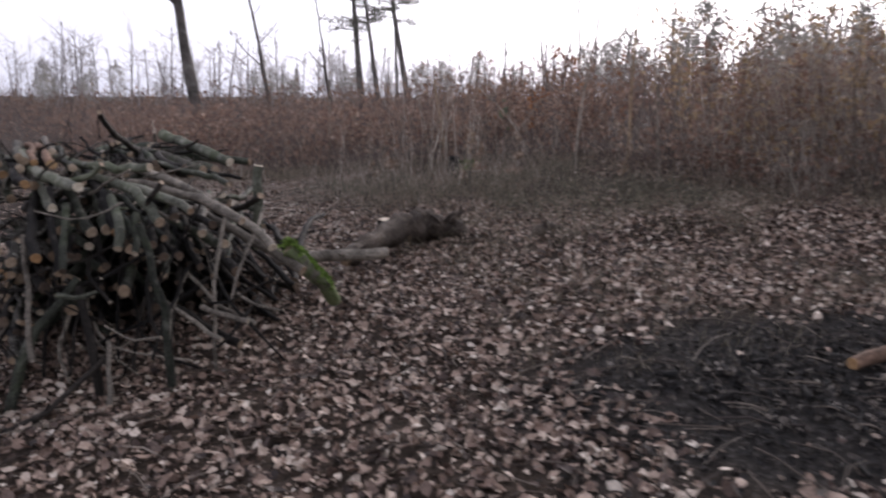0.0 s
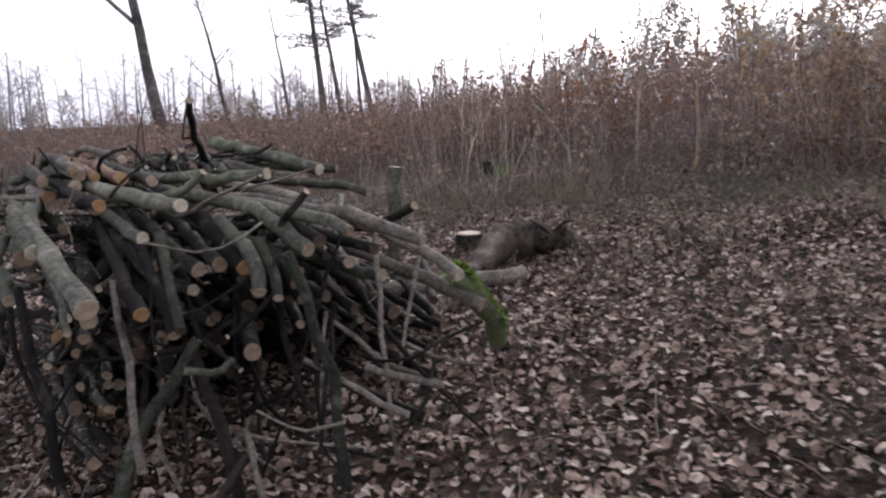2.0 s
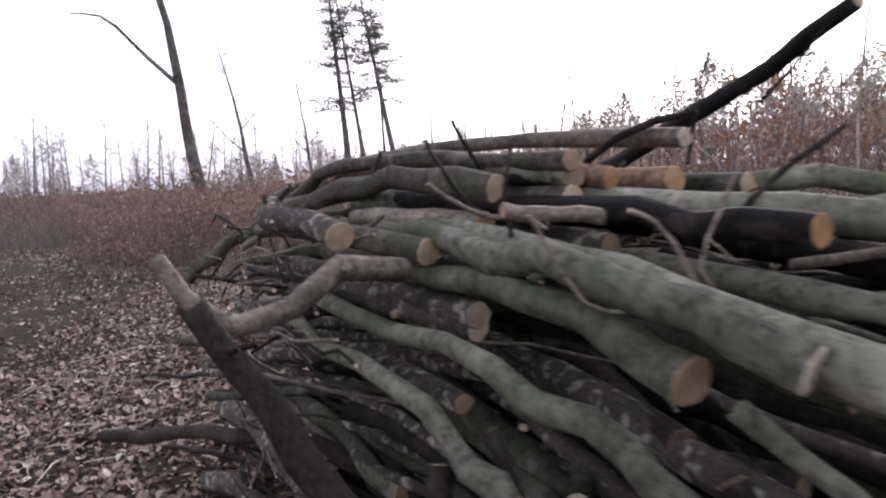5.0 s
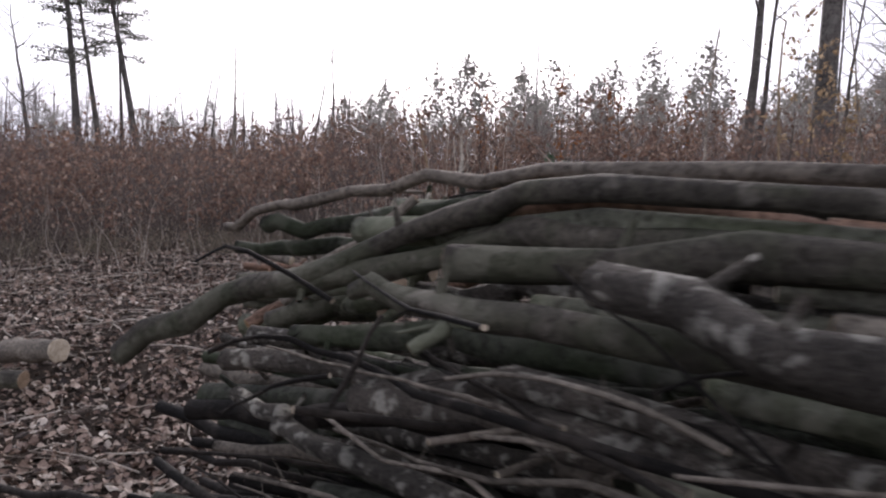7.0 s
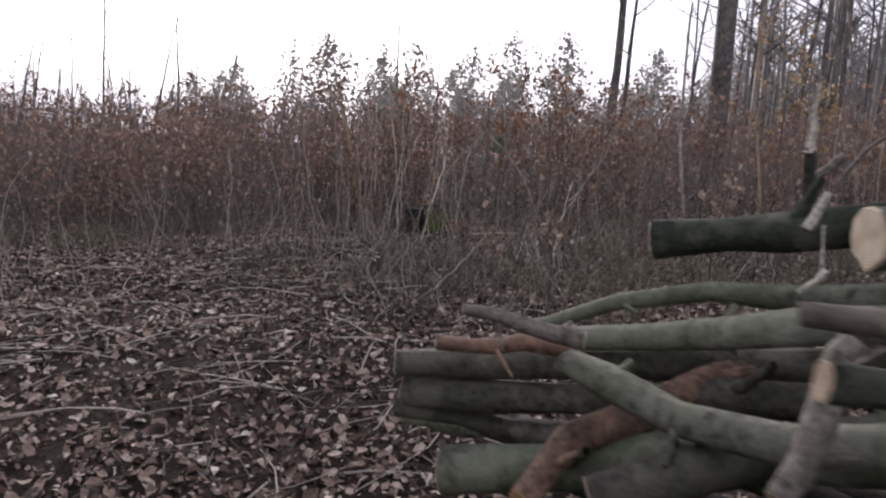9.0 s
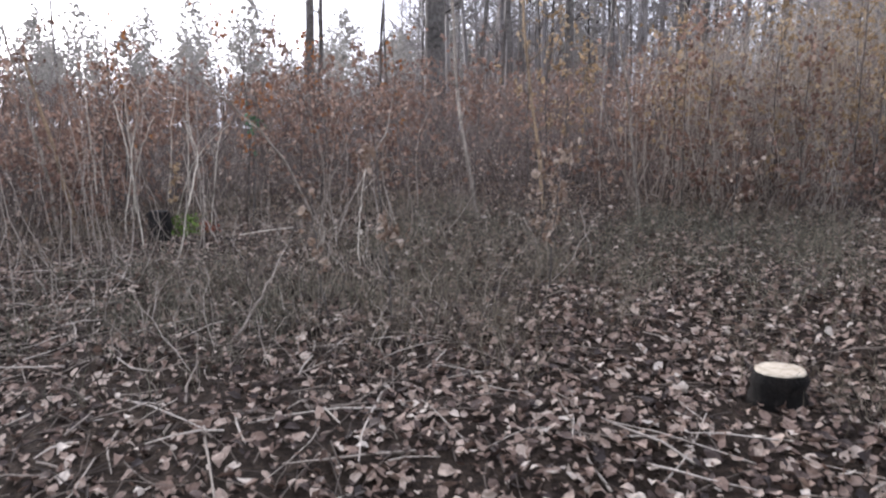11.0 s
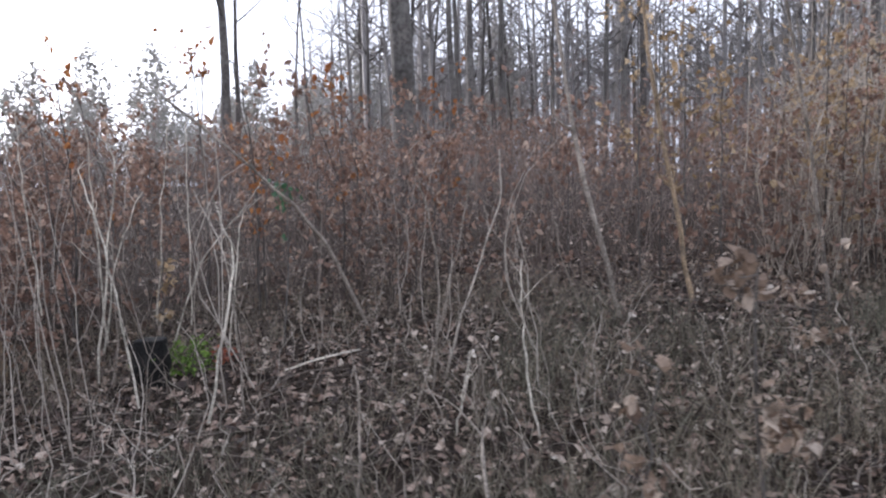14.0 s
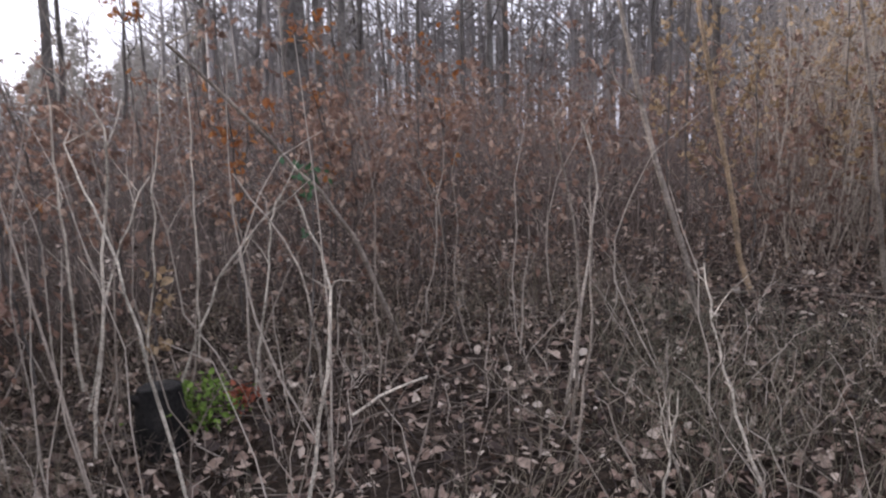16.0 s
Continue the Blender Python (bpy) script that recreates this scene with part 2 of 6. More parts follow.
GREENGRASS = island_material("grey_green_grass", [(0.0, (0.05, 0.05, 0.034)), (0.6, (0.14, 0.138, 0.10)), (1.0, (0.32, 0.30, 0.23))])
BARK_BROWN = bark_material("grey_brown_bark", [(0.042, 0.038, 0.031), (0.085, 0.078, 0.065)], (0.20, 0.185, 0.16), 9.0, 0.9, (0.05, 0.06, 0.032))
CANEBARK = bark_material("bleached_cane", [(0.44, 0.39, 0.33), (0.60, 0.55, 0.47)], (0.34, 0.30, 0.25), 14.0, 0.4)
REDBRAMBLE = island_material("red_bramble_leaves", [(0.0, (0.20, 0.05, 0.03)), (1.0, (0.42, 0.13, 0.07))], 0.6, 0.4, 60.0, 0.3)
# Log ends darkened to match the shade low in the pile.
CUT_DARK = cut_material("shaded_dark_cut", [(0.07, 0.052, 0.04), (0.16, 0.12, 0.09)])

# ---- geometry helpers ----
RNG = np.random.default_rng(7)


def gz(x, y):
    """Height of the ground without its small bumps."""
    u = np.clip((np.asarray(y, float) - 8) / 4, 0, 1)
    return 0.02 + 1.08 * np.tanh(np.asarray(x, float) / 12) + 0.11 * u * u * (3 - 2 * u)


def bumps(x, y):
    """Small rise and fall of the forest floor."""
    x, y = np.asarray(x, float), np.asarray(y, float)
    z = 0.035 * np.sin(1.3 * x + 0.7 * y) * np.sin(0.9 * y - 0.5 * x + 1) + 0.02 * np.sin(3.1 * x + 1.7) * np.sin(2.7 * y + 0.4)
    z += 0.10 * np.exp(-((x - 0.15) ** 2 + (y - 7.9) ** 2) / 0.12) + 0.12 * np.exp(-((x - 1.0) ** 2 + (y - 7.3) ** 2) / 0.15)
    z += 0.12 * np.exp(-((x - 2.3) ** 2 / 0.3 + (y - 7.4) ** 2 / 0.1))
    return z


def floor_z(x, y):
    return gz(x, y) + bumps(x, y)


def edge_y(x):
    """Where the brush begins, by x."""
    return np.interp(x, [-60, -14, -9, -5.6, -2.5, 0.2, 1.8, 2.6, 3.2, 4.0, 8, 40], [55, 25, 19.0, 16.5, 16.0, 15.3, 14.4, 13.0, 10.7, 8.7, 6.9, 3])


def mesh_of(name, verts, faces, mat, smooth=True):
    """A mesh from arrays: verts (n, 3); faces an array (m, 3 or 4) or a list of such arrays."""
    faces = faces if isinstance(faces, list) else [faces]
    me = bpy.data.meshes.new(name)
    verts = np.ascontiguousarray(verts, np.float32)
    loops = np.concatenate([f.ravel() for f in faces]).astype(np.int32)
    sizes = np.concatenate([np.full(len(f), f.shape[1], np.int32) for f in faces])
    me.vertices.add(len(verts))
    me.vertices.foreach_set("co", verts.ravel())
    me.loops.add(len(loops))
    me.loops.foreach_set("vertex_index", loops)
    me.polygons.add(len(sizes))
    me.polygons.foreach_set("loop_start", np.concatenate([[0], np.cumsum(sizes)[:-1]]).astype(np.int32))
    me.polygons.foreach_set("use_smooth", np.full(len(sizes), smooth))
    me.update(calc_edges=True)
    me.materials.append(mat)
    return me


def tube_arrays(paths, radii, sides):
    """paths (s, n, 3) and radii (s, n) to verts and quads of s tapered tubes."""
    s, n, _ = paths.shape
    along = np.gradient(paths, axis=1)
    along /= np.linalg.norm(along, axis=2, keepdims=True) + 1e-9
    mean = along.mean(1, keepdims=True)
    ref = np.where(np.abs(mean[..., 2:3]) > 0.8, np.array([1.0, 0, 0]), np.array([0, 0, 1.0]))
    a = np.cross(along, ref)
    a /= np.linalg.norm(a, axis=2, keepdims=True) + 1e-9
    b = np.cross(along, a)
    ang = np.arange(sides) * 2 * np.pi / sides
    ring = np.cos(ang)[None, None, :, None] * a[:, :, None] + np.sin(ang)[None, None, :, None] * b[:, :, None]
    verts = paths[:, :, None] + ring * radii[:, :, None, None]
    k = np.arange(sides)
    quad = np.stack([k, (k + 1) % sides, (k + 1) % sides + sides, k + sides], 1)
    quads = (np.arange(n - 1)[:, None, None] * sides + quad).reshape(-1, 4)
    faces = (np.arange(s)[:, None, None] * n * sides + quads).reshape(-1, 4)
    return verts.reshape(-1, 3), faces


def stems(base, tip, bend, r0, r1, n=5, wiggle=0.0):
    """Curved stem paths from base (s, 3) to tip (s, 3), bowed sideways by bend (s, 3)."""
    t = np.linspace(0, 1, n)[None, :, None]
    p = base[:, None] * (1 - t) + tip[:, None] * t + bend[:, None] * (4 * t * (1 - t))
    if wiggle:
        w = RNG.normal(0, 1, p.shape) * wiggle
        w[:, 0] = 0
        p = p + w
    r = r0[:, None] * (1 - t[..., 0]) + r1[:, None] * t[..., 0]
    return p, r


def leaf_arrays(at, size, yaw, pitch, roll, curl=0.25):
    """Folded, curled leaves of eight triangles; at (s, 3)."""
    s = len(at)
    u = np.array([-0.5, 0.5, -0.2, -0.2, -0.2, 0.2, 0.2, 0.2])
    v = np.array([0, 0, 0.30, 0, -0.30, 0.26, 0, -0.26])
    w = np.array([0.0, 0.0, 0.5, 0.0, 0.5, 0.5, 0.0, 0.5])
    cu = RNG.normal(0, curl, s)[:, None]
    fold = np.abs(RNG.normal(0.25, 0.2, s))[:, None]
    wide = RNG.uniform(0.75, 1.25, s)[:, None]
    jag = RNG.normal(0, 0.05, (s, 8))
    x = np.tile(u, (s, 1)) + jag
    y = v[None] * wide + jag[:, ::-1] * 0.7
    z = w[None] * fold * 0.6 + cu * (x * x * 4 - 0.3)
    p = np.stack([x, y, z], 2) * size[:, None, None]
    cy, sy, cp, sp, cr, sr = np.cos(yaw), np.sin(yaw), np.cos(pitch), np.sin(pitch), np.cos(roll), np.sin(roll)
    zero, one = np.zeros(s), np.ones(s)
    mat = lambda rows: np.array(rows).transpose(2, 0, 1)  # noqa: E731
    rz = mat([[cy, -sy, zero], [sy, cy, zero], [zero, zero, one]])
    ry = mat([[cp, zero, sp], [zero, one, zero], [-sp, zero, cp]])
    rx = mat([[one, zero, zero], [zero, cr, -sr], [zero, sr, cr]])
    p = np.einsum("sij,skj->ski", rz @ ry @ rx, p) + at[:, None]
    tri = np.array([[0, 3, 2], [0, 4, 3], [1, 5, 6], [1, 6, 7]])
    quad = np.array([[2, 3, 6, 5], [3, 4, 7, 6]])
    off = np.arange(s)[:, None, None] * 8
    return p.reshape(-1, 3), [(off + tri).reshape(-1, 3), (off + quad).reshape(-1, 4)]


def flake_arrays(at, size, yaw, pitch, roll):
    """Far leaves: bent diamonds of two triangles."""
    s = len(at)
    p = np.stack([np.tile([-0.5, 0, 0.5, 0], (s, 1)), np.tile([0, 0.3, 0, -0.3], (s, 1)), np.tile([0.1, 0, 0.1, 0], (s, 1))], 2) * size[:, None, None]
    cy, sy, cp, sp, cr, sr = np.cos(yaw), np.sin(yaw), np.cos(pitch), np.sin(pitch), np.cos(roll), np.sin(roll)
    zero, one = np.zeros(s), np.ones(s)
    mat = lambda rows: np.array(rows).transpose(2, 0, 1)  # noqa: E731
    turn = mat([[cy, -sy, zero], [sy, cy, zero], [zero, zero, one]]) @ mat([[cp, zero, sp], [zero, one, zero], [-sp, zero, cp]]) @ mat([[one, zero, zero], [zero, cr, -sr], [zero, sr, cr]])
    p = np.einsum("sij,skj->ski", turn, p) + at[:, None]
    return p.reshape(-1, 3), np.arange(s * 4).reshape(s, 4)


def stuff(name, verts, faces, mat, label, category, smooth=True):
    return tagged(new(name, mesh_of(name, verts, faces, mat, smooth)), label, category, "", "stuff")


def part(name, me, parent, label="", at=None):
    ob = new(name, me)
    ob.parent = parent
    if at is not None:
        ob.matrix_basis = at
    return tagged(ob, label)


def thing(name, at, label, category, group="", kind=""):
    ob = new(name)
    ob.empty_display_size = 0.1
    ob.location = at
    return tagged(ob, label, category, group, kind)


def curve_points(points, n):
    """n points along a smooth curve through the given few."""
    p = np.array(points, float)
    if len(p) == 2:
        t = np.linspace(0, 1, n)[:, None]
        return p[0] * (1 - t) + p[1] * t
    q = np.vstack([2 * p[0] - p[1], p, 2 * p[-1] - p[-2]])
    out = []
    for f in np.linspace(0, len(p) - 1 - 1e-6, n):
        i, t = int(f), f - int(f)
        a, b, c, d = q[i : i + 4]
        out.append(0.5 * (2 * b + (c - a) * t + (2 * a - 5 * b + 4 * c - d) * t * t + (3 * b - a - 3 * c + d) * t**3))
    return np.array(out)


def limb_mesh(name, path, radii, mat, sides=12, rough=0.05):
    """One knobbly tapered limb; path (n, 3), relative to its thing. Also gives its rings."""
    n = len(path)
    verts, faces = tube_arrays(path[None], np.asarray(radii, float)[None], sides)
    rings = verts.reshape(n, sides, 3)
    off = rings - path[:, None]
    swell = 1 + RNG.normal(0, rough, (n, 1, 1)) + RNG.normal(0, rough * 0.7, (n, sides, 1)) + 0.06 * np.cos(np.arange(sides) * 4 * np.pi / sides + RNG.uniform(0, 6))[None, :, None]
    rings = path[:, None] + off * swell
    return mesh_of(name, rings.reshape(-1, 3), faces, mat), rings


def cap_mesh(name, ring, out, mat, slope=0.0):
    """An end face on a ring of a limb, and its pose: a disc with a worn rim whose own z points out."""
    c = ring.mean(0)
    z = Vector(out).normalized()
    x = (Vector(ring[0] - c) - z * Vector(ring[0] - c).dot(z)).normalized()
    y = z.cross(x)
    m = Matrix((x, y, z)).transposed().to_4x4()
    m.translation = Vector(c)
    local = np.array([m.inverted() @ Vector(p) for p in ring])
    k = len(ring)
    r = np.abs(local[:, :2]).max()
    inner = local * [0.93, 0.93, 0] + [0, 0, 0.06 * r]
    outer = local * [1.005, 1.005, 1]
    mid = np.array([[0, 0, 0.07 * r]])
    v = np.vstack([outer, inner, mid])
    i = np.arange(k)
    j = (i + 1) % k
    side = np.stack([i, j, j + k, i + k], 1)
    top = np.stack([i + k, j + k, np.full(k, 2 * k)], 1)
    if (local[0][0] * local[1][1] - local[0][1] * local[1][0]) < 0:
        side, top = side[:, ::-1], top[:, ::-1]
    return mesh_of(name, v, [side, top], mat, False), m


def log(points, r0, r1, bark, cut, label, stubs=0, group="logs of the pile", name="log", caps=(True, True), n=0, sides=12, category="log", wander=0.008, rough=0.065):
    """A cut log or branch: bark, two end faces and knots or stubs, standing for itself."""
    base = np.array(points[0], float)
    length = float(np.linalg.norm(np.array(points[-1], float) - base))
    n = n or max(6, int(length / 0.14))
    path = curve_points(points, n) - base
    path[1:-1] += RNG.normal(0, min(wander, 0.055 * length / (n - 1)), (n - 2, 3))
    radii = np.linspace(r0, r1, n)
    ob = thing(name, base, label, category, group)
    me, rings = limb_mesh("bark", path, radii, bark, sides, rough)
    part("bark", me, ob)
    for on, ring, out in ((caps[0], rings[0], path[0] - path[1]), (caps[1], rings[-1], path[-1] - path[-2])):
        if on:
            cm, m = cap_mesh("cut_face", ring, out, cut)
            part("cut_face", cm, ob, "", m)
    for _ in range(stubs):
        i = int(RNG.integers(1, n - 1))
        d = RNG.normal(0, 1, 3)
        d -= path[1] * (d @ path[1]) / (path[1] @ path[1] + 1e-9)
        d = d / np.linalg.norm(d)
        ln = RNG.uniform(0.02, 0.07) + radii[i]
        d = d + (path[i + 1] - path[i]) / np.linalg.norm(path[i + 1] - path[i]) * RNG.uniform(0.2, 0.8)
        p = curve_points([path[i], path[i] + d * ln], 3)
        sm, sr = limb_mesh("branch_stub", p, np.array([0.42, 0.3, 0.2]) * radii[i], bark, 7)
        part("branch_stub", sm, ob)
    return ob

# ---- ground: one sheet to the horizon ----
gx = np.concatenate([-np.geomspace(1500, 12, 22), np.linspace(-11, 7, 130), np.geomspace(8, 1500, 24)])
gy = np.concatenate([-np.geomspace(1500, 3, 22), np.linspace(-2, 17, 140), np.geomspace(18, 1500, 26)])
GX, GY = np.meshgrid(gx, gy)
GZ = floor_z(GX, GY) + RNG.normal(0, 0.008, GX.shape) * (np.abs(GX) < 11)
gi = np.arange(len(gy) - 1)[:, None] * len(gx) + np.arange(len(gx) - 1)[None]
gq = np.stack([gi, gi + 1, gi + 1 + len(gx), gi + len(gx)], -1).reshape(-1, 4)
tagged(new("ground", mesh_of("ground", np.stack([GX, GY, GZ], -1).reshape(-1, 3), gq, SOIL)), "dark forest soil of a clearing under dead leaves", "ground", "", "structure")


def burnt(x, y):
    a = np.arctan2(y - 3.4, x - 2.1)
    reach = 1.10 + 0.13 * np.sin(3 * a + 1) + 0.10 * np.sin(7 * a) + 0.07 * np.sin(13 * a + 2)
    return np.hypot((x - 2.1) * 0.66, (y - 3.4) * 0.95) < reach * RNG.uniform(0.75, 1.08, np.shape(x))


# dead leaves on the ground
def ground_leaves(name, count, xr, yr, size, label, keep=None, far=False):
    x, y = RNG.uniform(*xr, count), RNG.uniform(*yr, count)
    k = ~(burnt(x, y) & (RNG.random(count) < 0.985))
    if keep is not None:
        k &= keep(x, y)
    x, y = x[k], y[k]
    m = len(x)
    s = size[0] + (size[1] - size[0]) * RNG.random(m) ** 1.7
    at = np.stack([x, y, floor_z(x, y) + RNG.uniform(0.004, 0.035, m)], 1)
    v, f = (flake_arrays if far else leaf_arrays)(at, s, RNG.uniform(0, 6.3, m), RNG.normal(0, 0.42, m), RNG.normal(0, 0.5, m))
    return stuff(name, v, f, LEAF, label, "leaves", False)


ground_leaves("leaf_litter", 80000, (-7.5, 4.5), (1.0, 10.0), (0.026, 0.084), "brown and grey dead leaves covering the forest floor")
ground_leaves("leaf_litter", 30000, (-7.5, 4.5), (10.0, 15.5), (0.03, 0.08), "brown and grey dead leaves at the edge of the brush")
ground_leaves("leaf_litter", 60000, (-20, 13), (-8, 30), (0.05, 0.11), "dead leaves spread over the far clearing", lambda x, y: ~((x > -7.5) & (x < 4.5) & (y > 1) & (y < 15.5)), True)


# twigs lying about
def ground_twigs(name, count, xr, yr, length, radius, mat, label):
    x, y = RNG.uniform(*xr, count), RNG.uniform(*yr, count)
    a, ln = RNG.uniform(0, 6.3, count), RNG.uniform(*length, count)
    z = floor_z(x, y) + 0.012
    dx, dy = np.cos(a) * ln, np.sin(a) * ln
    base = np.stack([x, y, z], 1)
    tip = np.stack([x + dx, y + dy, floor_z(x + dx, y + dy) + RNG.uniform(0.01, 0.06, count)], 1)
    r = RNG.uniform(*radius, count)
    p, rr = stems(base, tip, RNG.normal(0, 0.05, (count, 3)) * ln[:, None] * [1, 1, 0.3] + [0, 0, 0.01], r, r * 0.5, 4, 0.006)
    return stuff(name, *tube_arrays(p, rr, 4), mat, label, "twigs")


ground_twigs("fallen_twigs", 2600, (-7, 4.5), (1.2, 15.5), (0.08, 0.45), (0.0025, 0.006), TWIG, "thin broken twigs lying among the leaves")
ground_twigs("fallen_twigs", 500, (-6.5, -1.0), (7.5, 15.0), (0.15, 0.7), (0.003, 0.008), PALESTEM, "pale broken twigs lying among the leaves")

ground_twigs("fallen_twigs", 1500, (-3.0, 3.4), (9.6, 15.0), (0.1, 0.5), (0.002, 0.0055), TWIG, "dark broken twigs lying at the edge of the brush")


# ---- brush: dense thin saplings with clinging brown leaves ----
def brush(name, count, xr, depth, height, radius, mat, leaf_mat, per_stem, leaf, label, sides=4, lean=0.14, far=False, twigs=2.2):
    x = RNG.uniform(*xr, count)
    d = depth[0] + (depth[1] - depth[0]) * RNG.random(count) ** 1.1
    y = edge_y(x) + d + 0.45 * np.sin(x * 2.1) * np.sin(x * 0.7 + 1)
    h = RNG.uniform(*height, count) * np.clip(0.5 + d / 2.6, 0.35, 1.0)
    h *= 1 + 0.22 * np.sin(x * 1.1 + 0.4 * y) * np.sin(0.7 * y - 0.3 * x) + 0.1 * np.sin(x * 3.7 + y)
    base = np.stack([x, y, floor_z(x, y) - 0.03], 1)
    tip = base + np.stack([RNG.normal(0, lean, count) * h, RNG.normal(0, lean, count) * h, h], 1)
    r = RNG.uniform(*radius, count)
    p, rr = stems(base, tip, RNG.normal(0, 0.10, (count, 3)) * h[:, None] * [1, 1, 0], r, r * 0.25, 5, 0.022)
    v, f = tube_arrays(p, rr, sides)
    # side twigs
    k = RNG.integers(0, count, int(count * twigs))
    t = RNG.uniform(0.2, 0.97, len(k))
    i = np.clip((t * 4).astype(int), 0, 3)
    fr = (t * 4 - i)[:, None]
    b2 = p[k, i] * (1 - fr) + p[k, i + 1] * fr
    l2 = h[k] * RNG.uniform(0.10, 0.34, len(k))
    a2 = RNG.uniform(0, 6.3, len(k))
    sp = RNG.uniform(0.4, 1.0, len(k))
    t2 = b2 + np.stack([np.cos(a2) * l2 * sp, np.sin(a2) * l2 * sp, l2 * RNG.uniform(0.1, 0.8, len(k))], 1)
    p2, r2 = stems(b2, t2, RNG.normal(0, 0.08, (len(k), 3)) * l2[:, None], r[k] * 0.55, r[k] * 0.2, 3, 0.008)
    v2, f2 = tube_arrays(p2, r2, 3)
    stuff(name, np.vstack([v, v2]), [f, f2 + len(v)], mat, label, "brush")
    # leaves that still cling to the twigs
    m = int(count * per_stem)
    k = np.flatnonzero(t < 0.9)[RNG.integers(0, int((t < 0.9).sum()), m)]
    keep = RNG.random(m) < np.clip(0.55 + 0.6 * np.sin(p2[k, 0, 0] * 1.7 + 2) * np.sin(p2[k, 0, 1] * 1.3 + p2[k, 0, 2]), 0.12, 1)
    keep &= RNG.random(m) < np.clip((t[k] - 0.3) * 2.6, 0.10, 1)
    k = k[keep]
    m = len(k)
    q = RNG.uniform(0.2, 1, (m, 1))
    at = p2[k, 0] * (1 - q) + p2[k, 2] * q + RNG.normal(0, 0.012, (m, 3))
    s = RNG.uniform(*leaf, m)
    make = flake_arrays if far else leaf_arrays
    v, f = make(at, s, RNG.uniform(0, 6.3, m), RNG.normal(0.6, 0.6, m), RNG.normal(0, 0.8, m))
    stuff("brush_leaves", v, f, leaf_mat, "withered red-brown leaves clinging to thin saplings", "leaves", False)


brush("undergrowth", 4200, (-11, 8), (-1.4, 0.9), (0.2, 0.75), (0.0016, 0.0035), STEM, PALELEAF, 2.0, (0.025, 0.055), "low tangle of dry stalks before the thicket", 3, 0.4)
brush("sapling_brush", 4400, (-12, 9), (-0.3, 2.8), (0.9, 1.9), (0.0014, 0.0038), STEM, REDLEAF, 15.0, (0.032, 0.085), "dense thicket of thin bare saplings with brown leaves", 3, 0.3, twigs=5.5)
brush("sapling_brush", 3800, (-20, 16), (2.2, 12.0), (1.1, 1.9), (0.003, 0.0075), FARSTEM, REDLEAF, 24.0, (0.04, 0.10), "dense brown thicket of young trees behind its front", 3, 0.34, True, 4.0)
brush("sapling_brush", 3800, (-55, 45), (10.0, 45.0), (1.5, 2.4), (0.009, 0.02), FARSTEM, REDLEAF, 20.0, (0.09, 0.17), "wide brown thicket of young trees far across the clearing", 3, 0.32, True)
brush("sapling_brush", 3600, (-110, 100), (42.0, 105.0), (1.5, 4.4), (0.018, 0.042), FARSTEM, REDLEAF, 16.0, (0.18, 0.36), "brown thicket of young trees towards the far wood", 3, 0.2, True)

brush("sapling_brush", 420, (3.6, 7), (0.3, 2.2), (1.5, 2.3), (0.004, 0.009), PALESTEM, OCHRELEAF, 13.0, (0.04, 0.09), "ochre thicket of young trees where the ground rises", 3, 0.16, twigs=4.0)
brush("sapling_brush", 340, (6, 14), (0.3, 3.2), (2.0, 3.2), (0.006, 0.014), PALESTEM, OCHRELEAF, 15.0, (0.06, 0.12), "tall ochre thicket of young trees up the slope", 3, 0.14, True, 5.0)


# dry grass in tufts along the edge and on the mounds
def grass(name, spots, blades, reach, height, label, mat=None):
    c = np.repeat(spots, blades, 0)
    m = len(c)
    x, y = c[:, 0] + RNG.normal(0, reach, m), c[:, 1] + RNG.normal(0, reach, m)
    base = np.stack([x, y, floor_z(x, y)], 1)
    h = RNG.uniform(*height, m)
    tip = base + np.stack([RNG.normal(0, 0.5, m) * h, RNG.normal(0, 0.5, m) * h, h * 0.85], 1)
    p, r = stems(base, tip, np.stack([np.zeros(m), np.zeros(m), h * 0.18], 1), RNG.uniform(0.0012, 0.0026, m), np.full(m, 0.0005), 4)
    return stuff(name, *tube_arrays(p, r, 3), mat or GRASS, label, "grass")


tx = RNG.uniform(-7, 5, 210)
grass("dry_grass", np.stack([tx, edge_y(tx) + RNG.uniform(-1.5, 0.6, 210)], 1), 22, 0.10, (0.10, 0.38), "bleached dry grass at the edge of the brush")
grass("dry_grass", np.stack([RNG.uniform(-0.8, 3.4, 60), RNG.uniform(6.6, 9.2, 60)], 1), 24, 0.12, (0.10, 0.32), "bleached dry grass on the mounds")
grass("dry_grass", np.stack([RNG.uniform(0.2, 3.2, 46), RNG.uniform(3.6, 6.2, 46)], 1), 18, 0.10, (0.06, 0.2), "short dry grass beside the fire place")
grass("dry_grass", np.stack([RNG.uniform(-1.5, 2.2, 80), RNG.uniform(9.6, 12.8, 80)], 1), 26, 0.14, (0.12, 0.42), "tufts of dry grass among the stalks")

grass("wilted_grass", np.stack([RNG.uniform(0.6, 3.2, 60), RNG.uniform(8.4, 10.6, 60)], 1), 30, 0.13, (0.10, 0.36), "wilted grey-green grass on the rise", GREENGRASS)
grass("wilted_grass", np.stack([RNG.uniform(-0.2, 2.2, 40), RNG.uniform(10.6, 12.2, 40)], 1), 26, 0.13, (0.08, 0.3), "wilted grey-green grass beside the path", GREENGRASS)
